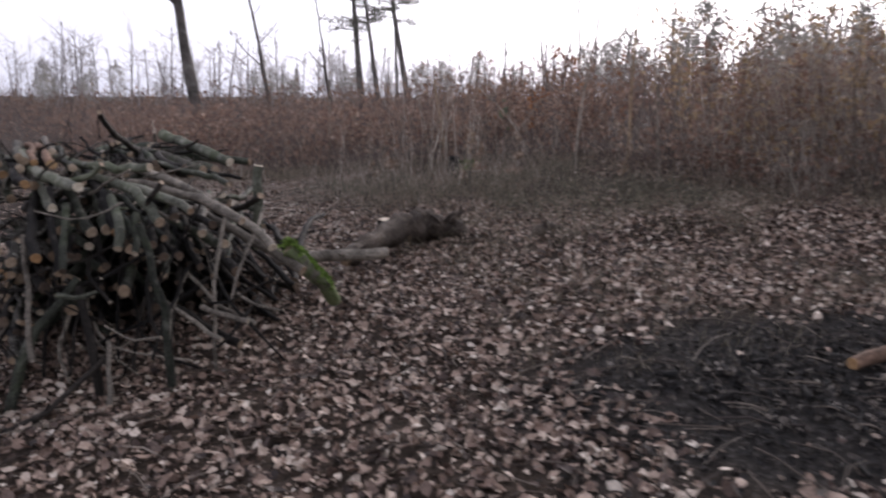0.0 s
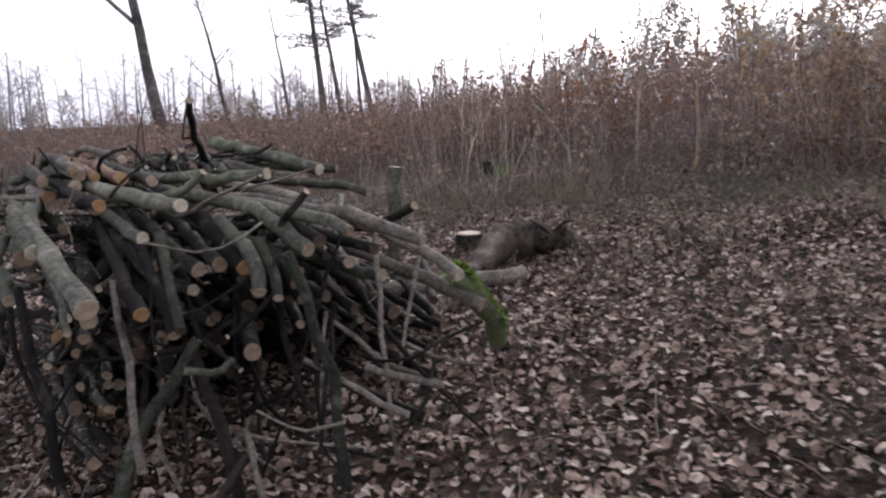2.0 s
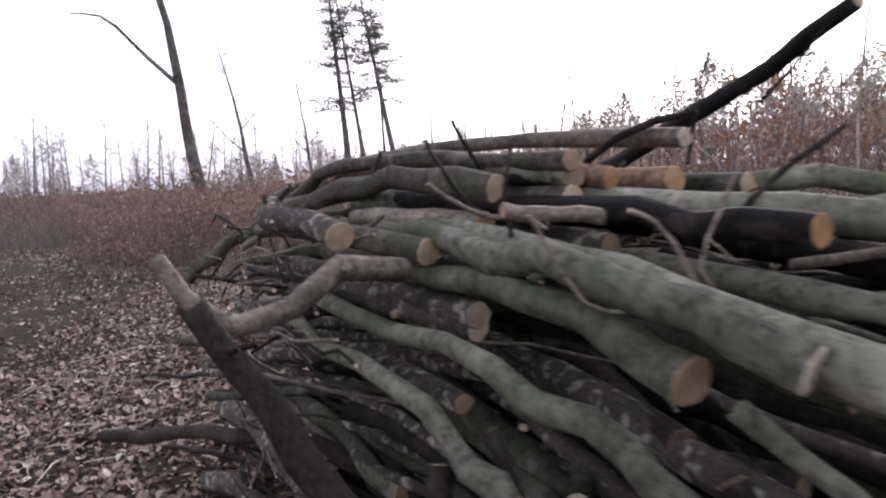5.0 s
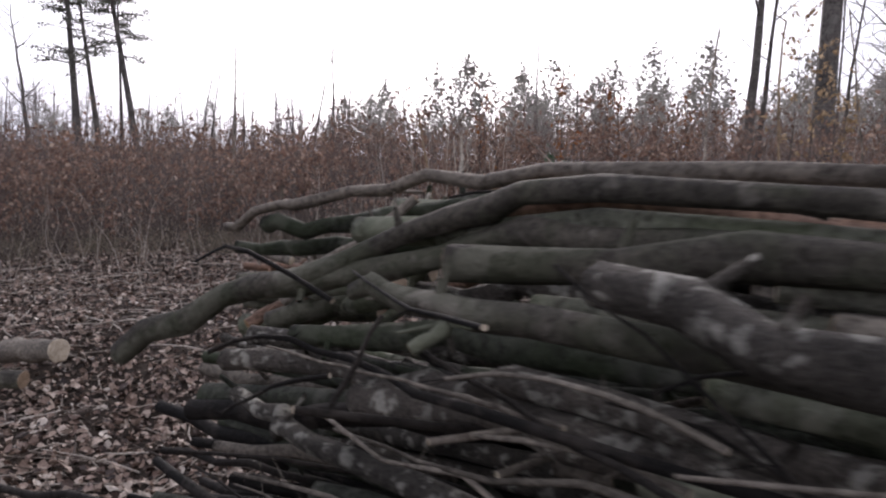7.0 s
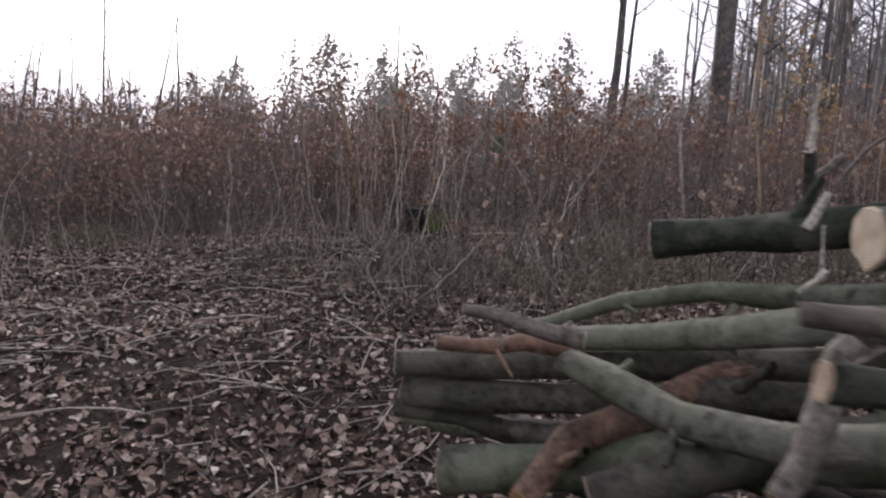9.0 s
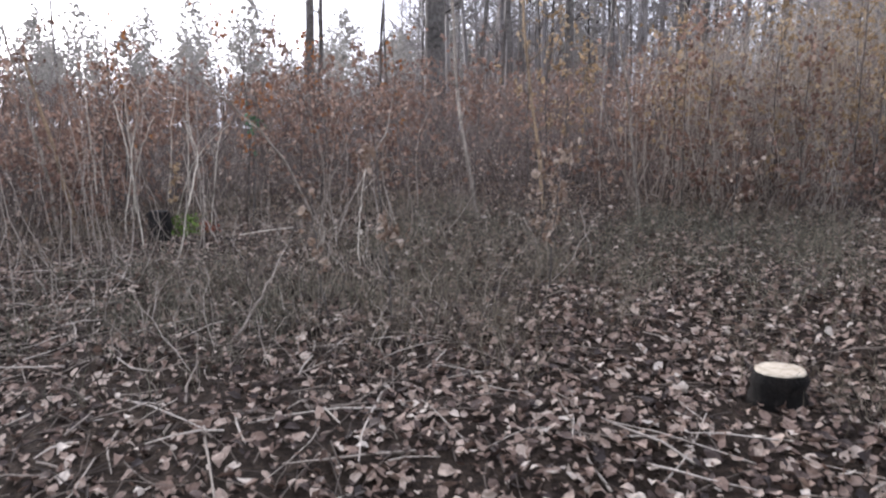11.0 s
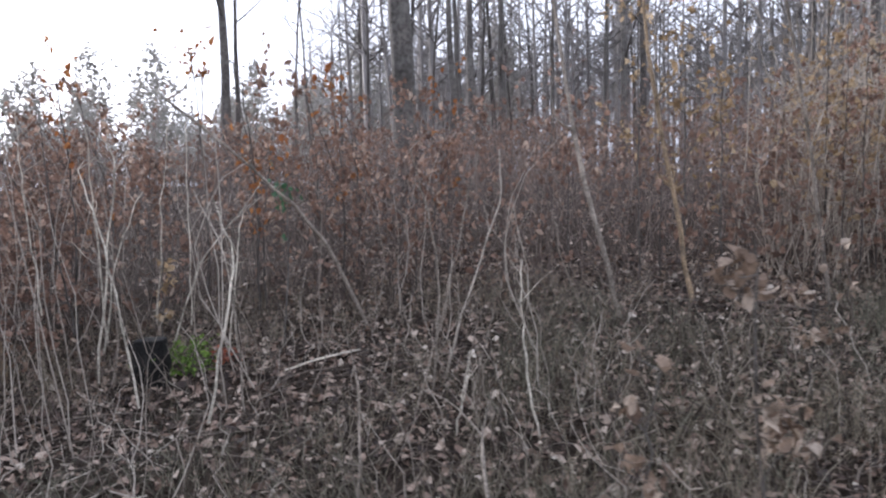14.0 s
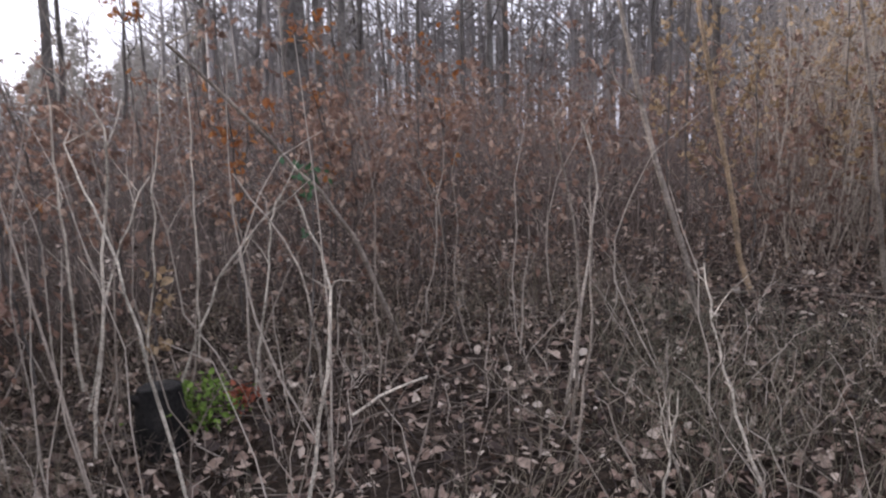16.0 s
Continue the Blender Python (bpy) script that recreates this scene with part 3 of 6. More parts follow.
grass("wilted_grass", np.stack([RNG.uniform(-2.6, -0.4, 70), RNG.uniform(11.0, 13.6, 70)], 1), 26, 0.13, (0.06, 0.26), "wilted grey-green grass under the stalks", GREENGRASS)


# ---- the log pile ----
AX = np.array([-0.47, 0.88, 0.0])  # the way the logs lie


def pile_log(u, z, front, length, r, bark, cut, label, turn=0.0, drop=0.0, stubs=1):
    """A log of the pile by its place across the front, the height of its middle and how far it juts forward."""
    c, s = math.cos(turn), math.sin(turn)
    d = np.array([AX[0] * c - AX[1] * s, AX[0] * s + AX[1] * c, 0])
    a = np.array([u, 4.55 - front, 0]) 
    g0 = float(gz(u, 4.5))
    p0 = a + [0, 0, g0 + z - drop]
    pm = a + d * length * 0.45 + [0, 0, g0 + z]
    p1 = a + d * length + [0, 0, float(gz(*(a + d * length)[:2])) + z * 0.92 - 0.05]
    for p in (p0, p1):
        p[2] = max(p[2], float(floor_z(p[0], p[1])) + r * 0.7)
    return log([p0, pm, p1], r, r * RNG.uniform(0.65, 0.95), bark, cut, label, stubs)


# Fill logs mostly use shade-darkened barks so that lighter logs stand out.
KINDS = [(BARK_SHADED, CUT_TAN, "dark green log with a weathered sawn end"), (BARK_SHADED, CUT_PALE, "dark green log with a pale fresh sawn end"), (BARK_DARK, CUT_DARK, "dark brown log with rough bark and weathered ends"), (BARK_SHADED, CUT_ORANGE, "dark green log with an orange-brown sawn end"), (BARK_SPOT, CUT_TAN, "dark log spotted with white lichen"), (BARK_PALE, CUT_TAN, "pale weathered log with flaking bark")]
for z in np.arange(0.06, 1.0, 0.09):
    half = 0.98 * math.sqrt(max(0.05, 1 - (z / 1.14) ** 2))
    for u in np.arange(-2.10 - half, -2.10 + half, 0.125):
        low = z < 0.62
        # Low logs nearly all get the near-black bark: the face's shade as colour.
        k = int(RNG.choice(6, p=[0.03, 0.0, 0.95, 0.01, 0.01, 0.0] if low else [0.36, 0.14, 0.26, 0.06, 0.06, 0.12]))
        r = float(RNG.uniform(0.012, 0.034) if low else RNG.uniform(0.016, 0.038))
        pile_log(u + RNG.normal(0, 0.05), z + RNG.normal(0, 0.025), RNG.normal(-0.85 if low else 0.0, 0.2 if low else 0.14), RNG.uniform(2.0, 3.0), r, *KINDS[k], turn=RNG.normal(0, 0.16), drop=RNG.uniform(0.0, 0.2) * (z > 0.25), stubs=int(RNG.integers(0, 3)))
# more of them along the flank
for _ in range(52):
    t, z = RNG.random(), RNG.uniform(0.03, 0.95)
    a = np.array([-3.12 - 0.95 * t + 0.1 + 0.45 * z * z, 4.7 + 2.25 * t, 0])
    ln, tn, r = RNG.uniform(0.8, 1.9), RNG.normal(0.05, 0.2), float(RNG.uniform(0.014, 0.036))
    d = np.array([AX[0] * math.cos(tn) - AX[1] * math.sin(tn), AX[0] * math.sin(tn) + AX[1] * math.cos(tn), 0])
    p0, p1 = a - d * ln * 0.5, a + d * ln * 0.5
    p0[2], p1[2] = float(gz(p0[0], p0[1])) + z + RNG.normal(0, 0.04), float(gz(p1[0], p1[1])) + z + RNG.normal(0, 0.06)
    for p in (p0, p1):
        p[2] = max(p[2], float(floor_z(p[0], p[1])) + r * 0.7)
    if p1[0] < -4.25:
        continue
    k = int(RNG.choice(6, p=[0.3, 0.06, 0.3, 0.04, 0.2, 0.1]))
    log([p0, (p0 + p1) / 2 + [0, 0, RNG.normal(0, 0.02)], p1], r, r * 0.85, KINDS[k][0], KINDS[k][1], KINDS[k][2], int(RNG.integers(0, 3)))
for _ in range(46):
    t, z = RNG.random(), RNG.uniform(0.05, 0.85)
    a = np.array([-3.0 - 0.75 * t + RNG.uniform(0.15, 0.6), 4.9 + 2.3 * t, 0])
    ln, tn, r = RNG.uniform(1.0, 1.7), RNG.normal(-0.1, 0.25), float(RNG.uniform(0.018, 0.038))
    d = np.array([AX[0] * math.cos(tn) - AX[1] * math.sin(tn), AX[0] * math.sin(tn) + AX[1] * math.cos(tn), 0])
    p0, p1 = a - d * ln * 0.5, a + d * ln * 0.5
    p0[2], p1[2] = float(gz(p0[0], p0[1])) + z, float(gz(p1[0], p1[1])) + z + RNG.normal(0, 0.05)
    for p in (p0, p1):
        p[2] = max(p[2], float(floor_z(p[0], p[1])) + r * 0.7)
    k = int(RNG.choice(6, p=[0.3, 0.04, 0.5, 0.04, 0.1, 0.02]))
    log([p0, (p0 + p1) / 2 + [0, 0, RNG.normal(0, 0.02)], p1], r, r * 0.85, *KINDS[k], 1)
# thin brushwood hanging out of the face and lying on top
for _ in range(34):
    u, z = RNG.uniform(-3.0, -1.25), RNG.uniform(0.05, 0.8)
    g0 = float(gz(u, 4.3))
    a = np.array([u, 4.32 + RNG.normal(0, 0.08), g0 + z])
    d = np.array([RNG.normal(0.1, 0.28), RNG.uniform(-0.30, 0.0), RNG.normal(-0.28, 0.22)])
    b = a + d
    b[2] = max(b[2], float(floor_z(b[0], b[1])) + 0.01)
    r = float(RNG.uniform(0.006, 0.016))
    log([a - d * 0.5 + [0, 0.25, 0.05], a, b], r, r * 0.7, BARK_DARK if RNG.random() < 0.8 else BARK_PALE, CUT_PALE, "thin broken branch hanging out of the pile", 1, name="branch", sides=7, category="branch")
for _ in range(34):
    u, v = RNG.uniform(-0.8, 0.75), RNG.uniform(0.1, 2.0)
    c = np.array([-2.15 + u + AX[0] * v, 4.55 + AX[1] * v, 0])
    c[2] = float(gz(c[0], c[1])) + 1.12 * math.sqrt(max(0.1, 1 - (u / 1.05) ** 2)) + 0.02
    a, ln = RNG.uniform(0, 6.3), RNG.uniform(0.25, 0.6)
    d = np.array([math.cos(a) * ln, math.sin(a) * ln, RNG.uniform(-0.03, 0.16)])
    r = float(RNG.uniform(0.004, 0.012))
    log([c - d * 0.5, c + RNG.normal(0, 0.03, 3), c + d], r * 1.2, r * 0.6, BARK_DARK if RNG.random() < 0.55 else BARK_PALE, CUT_PALE, "crooked thin branch lying on top of the pile", 1, name="branch", sides=7, category="branch")

# the logs on the near face and top of the pile
GG, GP, GO = "grey-green beech log with a weathered sawn end", "grey-green beech log with a pale fresh sawn end", "grey log with an orange-brown sawn end"
log([(-2.39, 3.74, 0.73), (-2.8, 4.3, 0.90), (-3.1, 4.9, 0.98), (-3.5, 5.9, 0.95)], 0.038, 0.032, BARK_GREY, CUT_TAN, "long grey-green beech log sloping down over the pile front", 1)
log([(-2.76, 4.18, 0.86), (-2.97, 4.5, 0.95), (-3.25, 5.1, 0.98), (-3.55, 6.0, 0.93)], 0.035, 0.028, BARK_GREY, CUT_PALE, GP, 1)
log([(-2.86, 4.30, 0.82), (-3.05, 4.65, 0.9), (-3.5, 5.6, 0.9)], 0.033, 0.028, BARK_GREY, CUT_TAN, GG)
log([(-2.89, 4.20, 0.67), (-3.1, 4.55, 0.78), (-3.6, 5.6, 0.78)], 0.025, 0.021, BARK_GREY, CUT_PALE, GP)
log([(-3.09, 4.42, 0.58), (-3.25, 4.75, 0.68), (-3.7, 5.7, 0.7)], 0.025, 0.021, BARK_GREY, CUT_PALE, GP)
log([(-2.25, 4.40, 0.99), (-2.65, 4.75, 1.02), (-3.4, 5.6, 1.05)], 0.036, 0.035, BARK_GREY, CUT_PALE, GP)
log([(-2.42, 4.40, 0.86), (-2.75, 4.9, 0.9), (-3.3, 5.8, 0.9)], 0.028, 0.028, BARK_GREY, CUT_PALE, GP)
log([(-2.29, 3.95, 0.65), (-2.5, 4.3, 0.78), (-2.9, 5.1, 0.9)], 0.029, 0.028, BARK_DARK, CUT_ORANGE, GO, 2)
log([(-2.20, 4.00, 0.55), (-2.40, 4.35, 0.80), (-2.7, 4.9, 0.92)], 0.025, 0.022, BARK_DARK, CUT_TAN, "knotty dark log hanging down over the pile front", 4)
log([(-1.98, 4.30, 0.74), (-2.25, 4.7, 0.88), (-2.8, 5.6, 0.98)], 0.041, 0.035, BARK_DARK, CUT_ORANGE, GO, 1)
log([(-1.95, 4.75, 1.08), (-2.4, 5.0, 1.06), (-3.1, 5.6, 1.08)], 0.028, 0.028, BARK_GREY, CUT_PALE, GP)
log([(-2.60, 4.45, 1.0), (-2.8, 4.7, 1.02), (-3.3, 5.5, 1.05)], 0.028, 0.025, BARK_DARK, CUT_ORANGE, GO)
log([(-1.50, 4.93, 0.95), (-1.8, 5.3, 0.98), (-2.5, 6.1, 1.0)], 0.021, 0.021, BARK_GREY, CUT_TAN, GG)
log([(-1.10, 4.45, 0.62), (-1.45, 4.75, 0.80), (-1.9, 5.1, 0.93), (-2.5, 5.7, 1.0)], 0.028, 0.032, BARK_PALE, CUT_PALE, "pale weathered log sloping over the end of the pile", 1)
log([(-0.98, 4.75, 0.40), (-1.3, 4.95, 0.52), (-1.9, 5.4, 0.72)], 0.032, 0.032, BARK_PALE, CUT_TAN, "pale log sticking out low from the pile", 1)
log([(-1.25, 4.35, 0.80), (-1.65, 4.65, 0.90), (-2.2, 5.0, 0.95)], 0.025, 0.03, BARK_PALE, CUT_TAN, "thin pale branch on top of the pile", 2)
log([(-1.55, 4.32, 0.86), (-1.9, 4.6, 0.94), (-2.5, 5.1, 0.98)], 0.025, 0.028, BARK_GREY, CUT_TAN, GG, 2)
log([(-1.72, 4.28, 0.80), (-2.0, 4.6, 0.93), (-2.6, 5.3, 0.98)], 0.032, 0.028, BARK_GREY, CUT_TAN, GG, 1)
log([(-1.89, 4.08, 0.68), (-1.95, 4.25, 0.80), (-2.15, 4.6, 0.9)], 0.026, 0.03, BARK_GREY, CUT_PALE, "split grey branch with a pale slanting cut", 1)
log([(-3.07, 5.0, 1.0), (-3.2, 5.15, 1.01), (-3.4, 5.5, 1.0)], 0.03, 0.028, BARK_PALE, CUT_ORANGE, "pale stripped log on top of the pile", 0)
log([(-2.30, 4.86, 1.43), (-2.42, 5.3, 1.27), (-2.56, 6.0, 1.10)], 0.017, 0.028, BARK_DARK, CUT_TAN, "dark branch rising crookedly from the top of the pile", 2, caps=(True, False), wander=0.003)
log([(-2.62, 4.9, 1.22), (-2.8, 5.0, 1.16), (-2.85, 5.15, 1.02)], 0.007, 0.011, BARK_DARK, CUT_TAN, "crooked dark branch on top of the pile", 1, caps=(True, False))
log([(-1.72, 4.35, 1.03), (-1.82, 4.4, 0.92), (-1.90, 4.5, 0.82)], 0.016, 0.02, BARK_DARK, CUT_TAN, "short dark branch standing up from the pile", 1)
log([(-3.6, 4.42, 1.01), (-3.56, 4.43, 0.94), (-3.48, 4.51, 0.88), (-3.39, 4.66, 0.94), (-3.25, 4.8, 0.93)], 0.012, 0.024, BARK_PALE, CUT_TAN, "forked grey branch curving out of the pile", 3)
log([(-3.56, 4.43, 0.94), (-3.48, 4.39, 0.82), (-3.38, 4.36, 0.69), (-3.22, 4.27, 0.5)], 0.02, 0.026, BARK_DARK, CUT_TAN, "dark branch leaning from the ground against the pile", 2)
log([(-1.40, 5.20, 0.45), (-1.385, 5.22, 0.8), (-1.37, 5.23, 1.05)], 0.032, 0.035, BARK_GREY, CUT_PALE, "grey post leaning upright behind the pile")
log([(-1.28, 4.9, 0.88), (-1.5, 5.15, 0.76), (-1.7, 5.4, 0.7)], 0.021, 0.021, BARK_DARK, CUT_TAN, "short dark log end beside the post")
# sticks that lean on the front
# The grey ones take the darker bark copy for the shade down here.
for (a, b, c, r, lab, mt) in [
    ((-1.60, 4.00, -0.14), (-1.63, 4.02, 0.35), (-1.78, 4.12, 0.82), 0.026, "grey pole leaning upright on the pile front", BARK_SHADED),
    ((-2.32, 3.86, 0.08), (-2.36, 3.95, 0.4), (-2.44, 4.1, 0.75), 0.017, "pale split stick hanging on the pile front", BARK_PALE),
    ((-2.62, 3.86, 0.05), (-2.70, 3.98, 0.4), (-2.85, 4.2, 0.72), 0.022, "dark stick hanging on the pile front", BARK_DARK),
    ((-3.02, 4.10, 0.10), (-3.05, 4.2, 0.35), (-3.08, 4.4, 0.62), 0.022, "grey stick leaning on the pile front", BARK_SHADED),
    ((-2.45, 3.8, -0.2), (-2.35, 3.9, 0.15), (-2.15, 4.1, 0.5), 0.03, "grey branch propped from the ground", BARK_SHADED),
    ((-2.0, 3.95, -0.18), (-2.05, 4.0, 0.1), (-2.2, 4.2, 0.42), 0.026, "dark branch propped from the ground", BARK_DARK),
    ((-1.35, 4.15, 0.12), (-1.5, 4.25, 0.16), (-1.8, 4.4, 0.3), 0.017, "bent pale branch jutting low from the pile", BARK_PALE),
    ((-1.2, 4.35, 0.16), (-1.4, 4.4, 0.24), (-1.7, 4.6, 0.42), 0.014, "thin pale branch jutting low from the pile", BARK_PALE),
    ((-1.28, 4.28, 0.05), (-1.5, 4.35, 0.12), (-1.8, 4.6, 0.2), 0.03, "thick dark branch jutting low from the pile", BARK_DARK),
    ((-2.62, 3.35, -0.18), (-2.2, 3.55, -0.15), (-1.98, 4.0, 0.05), 0.022, "long bent branch lying in front of the pile", BARK_DARK),
    ((-1.87, 3.78, -0.14), (-1.92, 3.9, 0.0), (-2.0, 4.1, 0.12), 0.018, "short pale branch propped before the pile", BARK_PALE),
    ((-3.35, 4.35, -0.22), (-3.25, 4.4, 0.2), (-3.2, 4.6, 0.6), 0.03, "dark pole standing against the pile", BARK_DARK),
]:
    log([a, b, c], r, r * 0.8, mt, CUT_PALE if mt is BARK_PALE else CUT_TAN, lab, 1, name="branch", sides=9, category="branch")

# logs along the flank that the path passes
log([(-3.34, 7.73, 0.94), (-3.24, 7.54, 0.98), (-3.13, 7.36, 1.02), (-2.91, 7.15, 1.05)], 0.043, 0.046, BARK_SHADED, CUT_PALE, "straight dark green log jutting from the pile", 2, wander=0.009, rough=0.085)
log([(-3.43, 7.24, 1.01), (-3.28, 7.14, 1.02), (-3.09, 7.03, 1.05)], 0.045, 0.045, BARK_GREY, CUT_PALE, "grey-green log with a broad pale sawn end", 2, wander=0.009, rough=0.085)
log([(-3.61, 7.81, 0.74), (-3.43, 7.58, 0.85), (-3.35, 7.32, 0.9), (-3.27, 7.09, 0.93)], 0.012, 0.034, BARK_GREY, CUT_TAN, "grey log tapering to a point", 3, wander=0.009, rough=0.085)
log([(-3.64, 7.66, 0.76), (-3.51, 7.45, 0.82), (-3.46, 7.25, 0.86), (-3.37, 7.06, 0.9)], 0.022, 0.03, BARK_GREY, CUT_TAN, "thin grey-green log near the end of the pile", 3, wander=0.009, rough=0.085)
log([(-3.88, 7.66, 0.83), (-3.82, 7.61, 0.82), (-3.73, 7.52, 0.8)], 0.01, 0.016, BARK_PALE, CUT_PALE, "pale splintered branch end", 3, wander=0.009, rough=0.085)
log([(-3.87, 7.75, 0.75), (-3.76, 7.67, 0.76), (-3.67, 7.59, 0.76)], 0.014, 0.016, BARK_RED, CUT_PALE, "brown split branch on the end of the pile", 2, wander=0.009, rough=0.085)
log([(-3.88, 7.87, 0.68), (-3.7, 7.74, 0.71), (-3.48, 7.52, 0.74), (-3.29, 7.22, 0.8)], 0.028, 0.032, BARK_BROWN, CUT_PALE, "dark log with a pale sawn end", 2, wander=0.009, rough=0.085)
log([(-3.85, 7.88, 0.62), (-3.61, 7.6, 0.66), (-3.42, 7.24, 0.74)], 0.03, 0.034, BARK_BROWN, CUT_TAN, "dark log near the end of the pile", 3, wander=0.009, rough=0.085)
log([(-3.84, 7.92, 0.57), (-3.66, 7.65, 0.58), (-3.44, 7.31, 0.64)], 0.022, 0.03, BARK_BROWN, CUT_TAN, "thin dark log near the end of the pile", 3, wander=0.009, rough=0.085)
log([(-3.87, 7.7, 0.53), (-3.68, 7.46, 0.61), (-3.6, 7.25, 0.69), (-3.49, 7, 0.78)], 0.043, 0.045, BARK_GREY, CUT_TAN, "grey-green log low at the end of the pile", 3, wander=0.009, rough=0.085)
log([(-3.72, 7.57, 0.75), (-3.72, 7.44, 0.73), (-3.71, 7.25, 0.74), (-3.67, 7.07, 0.78), (-3.63, 6.96, 0.81)], 0.022, 0.03, BARK_GREY, CUT_TAN, "bent dark log lying across others", 3, wander=0.009, rough=0.085)
log([(-3.89, 7.46, 0.58), (-3.79, 7.5, 0.63), (-3.6, 7.48, 0.69), (-3.33, 7.4, 0.76)], 0.02, 0.034, BARK_RED, CUT_ORANGE, "curved slab of split reddish wood", 2, wander=0.009, rough=0.085)
log([(-3.83, 7.1, 0.73), (-3.77, 7.1, 0.8), (-3.72, 7.11, 0.87), (-3.7, 7.11, 0.9)], 0.016, 0.018, BARK_PALE, CUT_TAN, "brown stick leaning on the end of the pile", 3, wander=0.009, rough=0.085)
log([(-3.83, 7.38, 0.61), (-3.61, 7.23, 0.7), (-3.41, 7.09, 0.76)], 0.03, 0.034, BARK_BROWN, CUT_TAN, "dark log low at the end of the pile", 3, wander=0.009, rough=0.085)
log([(-4.03, 6.06, 0.87), (-3.8, 5.9, 0.83), (-3.66, 5.71, 0.82)], 0.002, 0.006, BARK_PALE, CUT_PALE, "thin bowed branch sticking out from the flank", 0, name="branch", category="branch", sides=7, wander=0.003, n=18)
log([(-4.08, 6.63, 0.712), (-3.98, 6.48, 0.779), (-3.89, 6.31, 0.787), (-3.81, 6.09, 0.795), (-3.78, 5.75, 0.845), (-3.54, 5.31, 0.85), (-3.28, 4.91, 0.82)], 0.00516, 0.00946, BARK_DARK, CUT_TAN, "long thin branch lying along the flank", 1, name="branch", category="branch", sides=7, wander=0.004)
log([(-4.01, 7, 0.978), (-3.91, 6.85, 1.04), (-3.79, 6.68, 1.09), (-3.59, 6.48, 1.13), (-3.38, 6.12, 1.19), (-3.03, 5.48, 1.2), (-2.65, 4.89, 1.17)], 0.012, 0.0224, BARK_PALE, CUT_PALE, "bowed pale log on top of the pile", 3, wander=0.009, rough=0.085)
log([(-3.81, 6.63, 0.928), (-3.72, 6.55, 1), (-3.62, 6.5, 1.1)], 0.0103, 0.012, BARK_PALE, CUT_ORANGE, "pale stick leaning across the logs", 2, wander=0.009, rough=0.085)
log([(-3.55, 6.23, 1.09), (-3.47, 6.16, 1.11), (-3.3, 5.97, 1.1), (-2.99, 5.41, 1.11), (-2.67, 4.9, 1.08)], 0.0301, 0.0301, BARK_RED, CUT_ORANGE, "stripped reddish log on top of the pile", 2, wander=0.009, rough=0.085)
log([(-4.28, 6.7, 0.696), (-4.13, 6.6, 0.82), (-3.99, 6.47, 0.903), (-3.79, 6.32, 0.986), (-3.63, 6.14, 1.09), (-3.52, 5.97, 1.15), (-3.21, 5.41, 1.16), (-2.89, 4.9, 1.13)], 0.0292, 0.0258, BARK_BROWN, CUT_TAN, "thick grey log sticking far out of the pile", 3, wander=0.009, rough=0.085)
log([(-3.98, 6.49, 0.895), (-3.8, 6.31, 0.953), (-3.63, 6.14, 1.03), (-3.49, 5.92, 1.07), (-3.2, 5.39, 1.08), (-2.89, 4.9, 1.05)], 0.0284, 0.031, BARK_BROWN, CUT_TAN, "thick grey log on the flank of the pile", 3, wander=0.009, rough=0.085)
log([(-3.98, 6.99, 0.92), (-3.74, 6.79, 0.945), (-3.43, 6.51, 0.986), (-2.96, 5.65, 1), (-2.46, 4.87, 0.97)], 0.0189, 0.0258, BARK_SHADED, CUT_TAN, "grey-green log on the flank of the pile", 3, wander=0.009, rough=0.085)
log([(-3.91, 6.89, 0.995), (-3.72, 6.69, 1.02), (-3.41, 6.39, 1.08), (-2.98, 5.6, 1.09), (-2.52, 4.88, 1.06)], 0.0224, 0.0275, BARK_SHADED, CUT_TAN, "grey-green log on the flank of the pile", 3, wander=0.009, rough=0.085)
log([(-3.83, 6.26, 0.92), (-3.81, 6.16, 0.945), (-3.79, 6.04, 0.945), (-3.76, 5.9, 0.945), (-3.7, 5.76, 0.97), (-3.46, 5.31, 0.98), (-3.2, 4.91, 0.95)], 0.0189, 0.0284, BARK_BROWN, CUT_TAN, "crooked forked grey log on the flank of the pile", 4, wander=0.009, rough=0.085)
log([(-3.76, 5.91, 0.945), (-3.79, 5.89, 0.92), (-3.83, 5.9, 0.895)], 0.0138, 0.0103, BARK_GREY, CUT_TAN, "broken side branch of a crooked log", 2, wander=0.009, rough=0.085)
log([(-3.67, 6.31, 0.903), (-3.57, 6.18, 0.92), (-3.47, 6.02, 0.961), (-3.15, 5.43, 0.97), (-2.81, 4.9, 0.94)], 0.0292, 0.031, BARK_SPOT, CUT_TAN, "log with yellow and white lichen", 3, wander=0.009, rough=0.085)
log([(-3.91, 6.45, 0.787), (-3.74, 6.23, 0.837), (-3.6, 5.96, 0.87), (-3.3, 5.4, 0.88), (-2.97, 4.9, 0.85)], 0.0241, 0.0275, BARK_SHADED, CUT_TAN, "dark green log on the flank of the pile", 3, wander=0.009, rough=0.085)
log([(-4.04, 6.61, 0.696), (-3.86, 6.37, 0.729), (-3.73, 6.1, 0.771), (-3.66, 5.86, 0.829), (-3.39, 5.36, 0.84), (-3.1, 4.9, 0.81)], 0.0258, 0.031, BARK_SPOT, CUT_TAN, "dark log spotted with white lichen", 3, wander=0.009, rough=0.085)
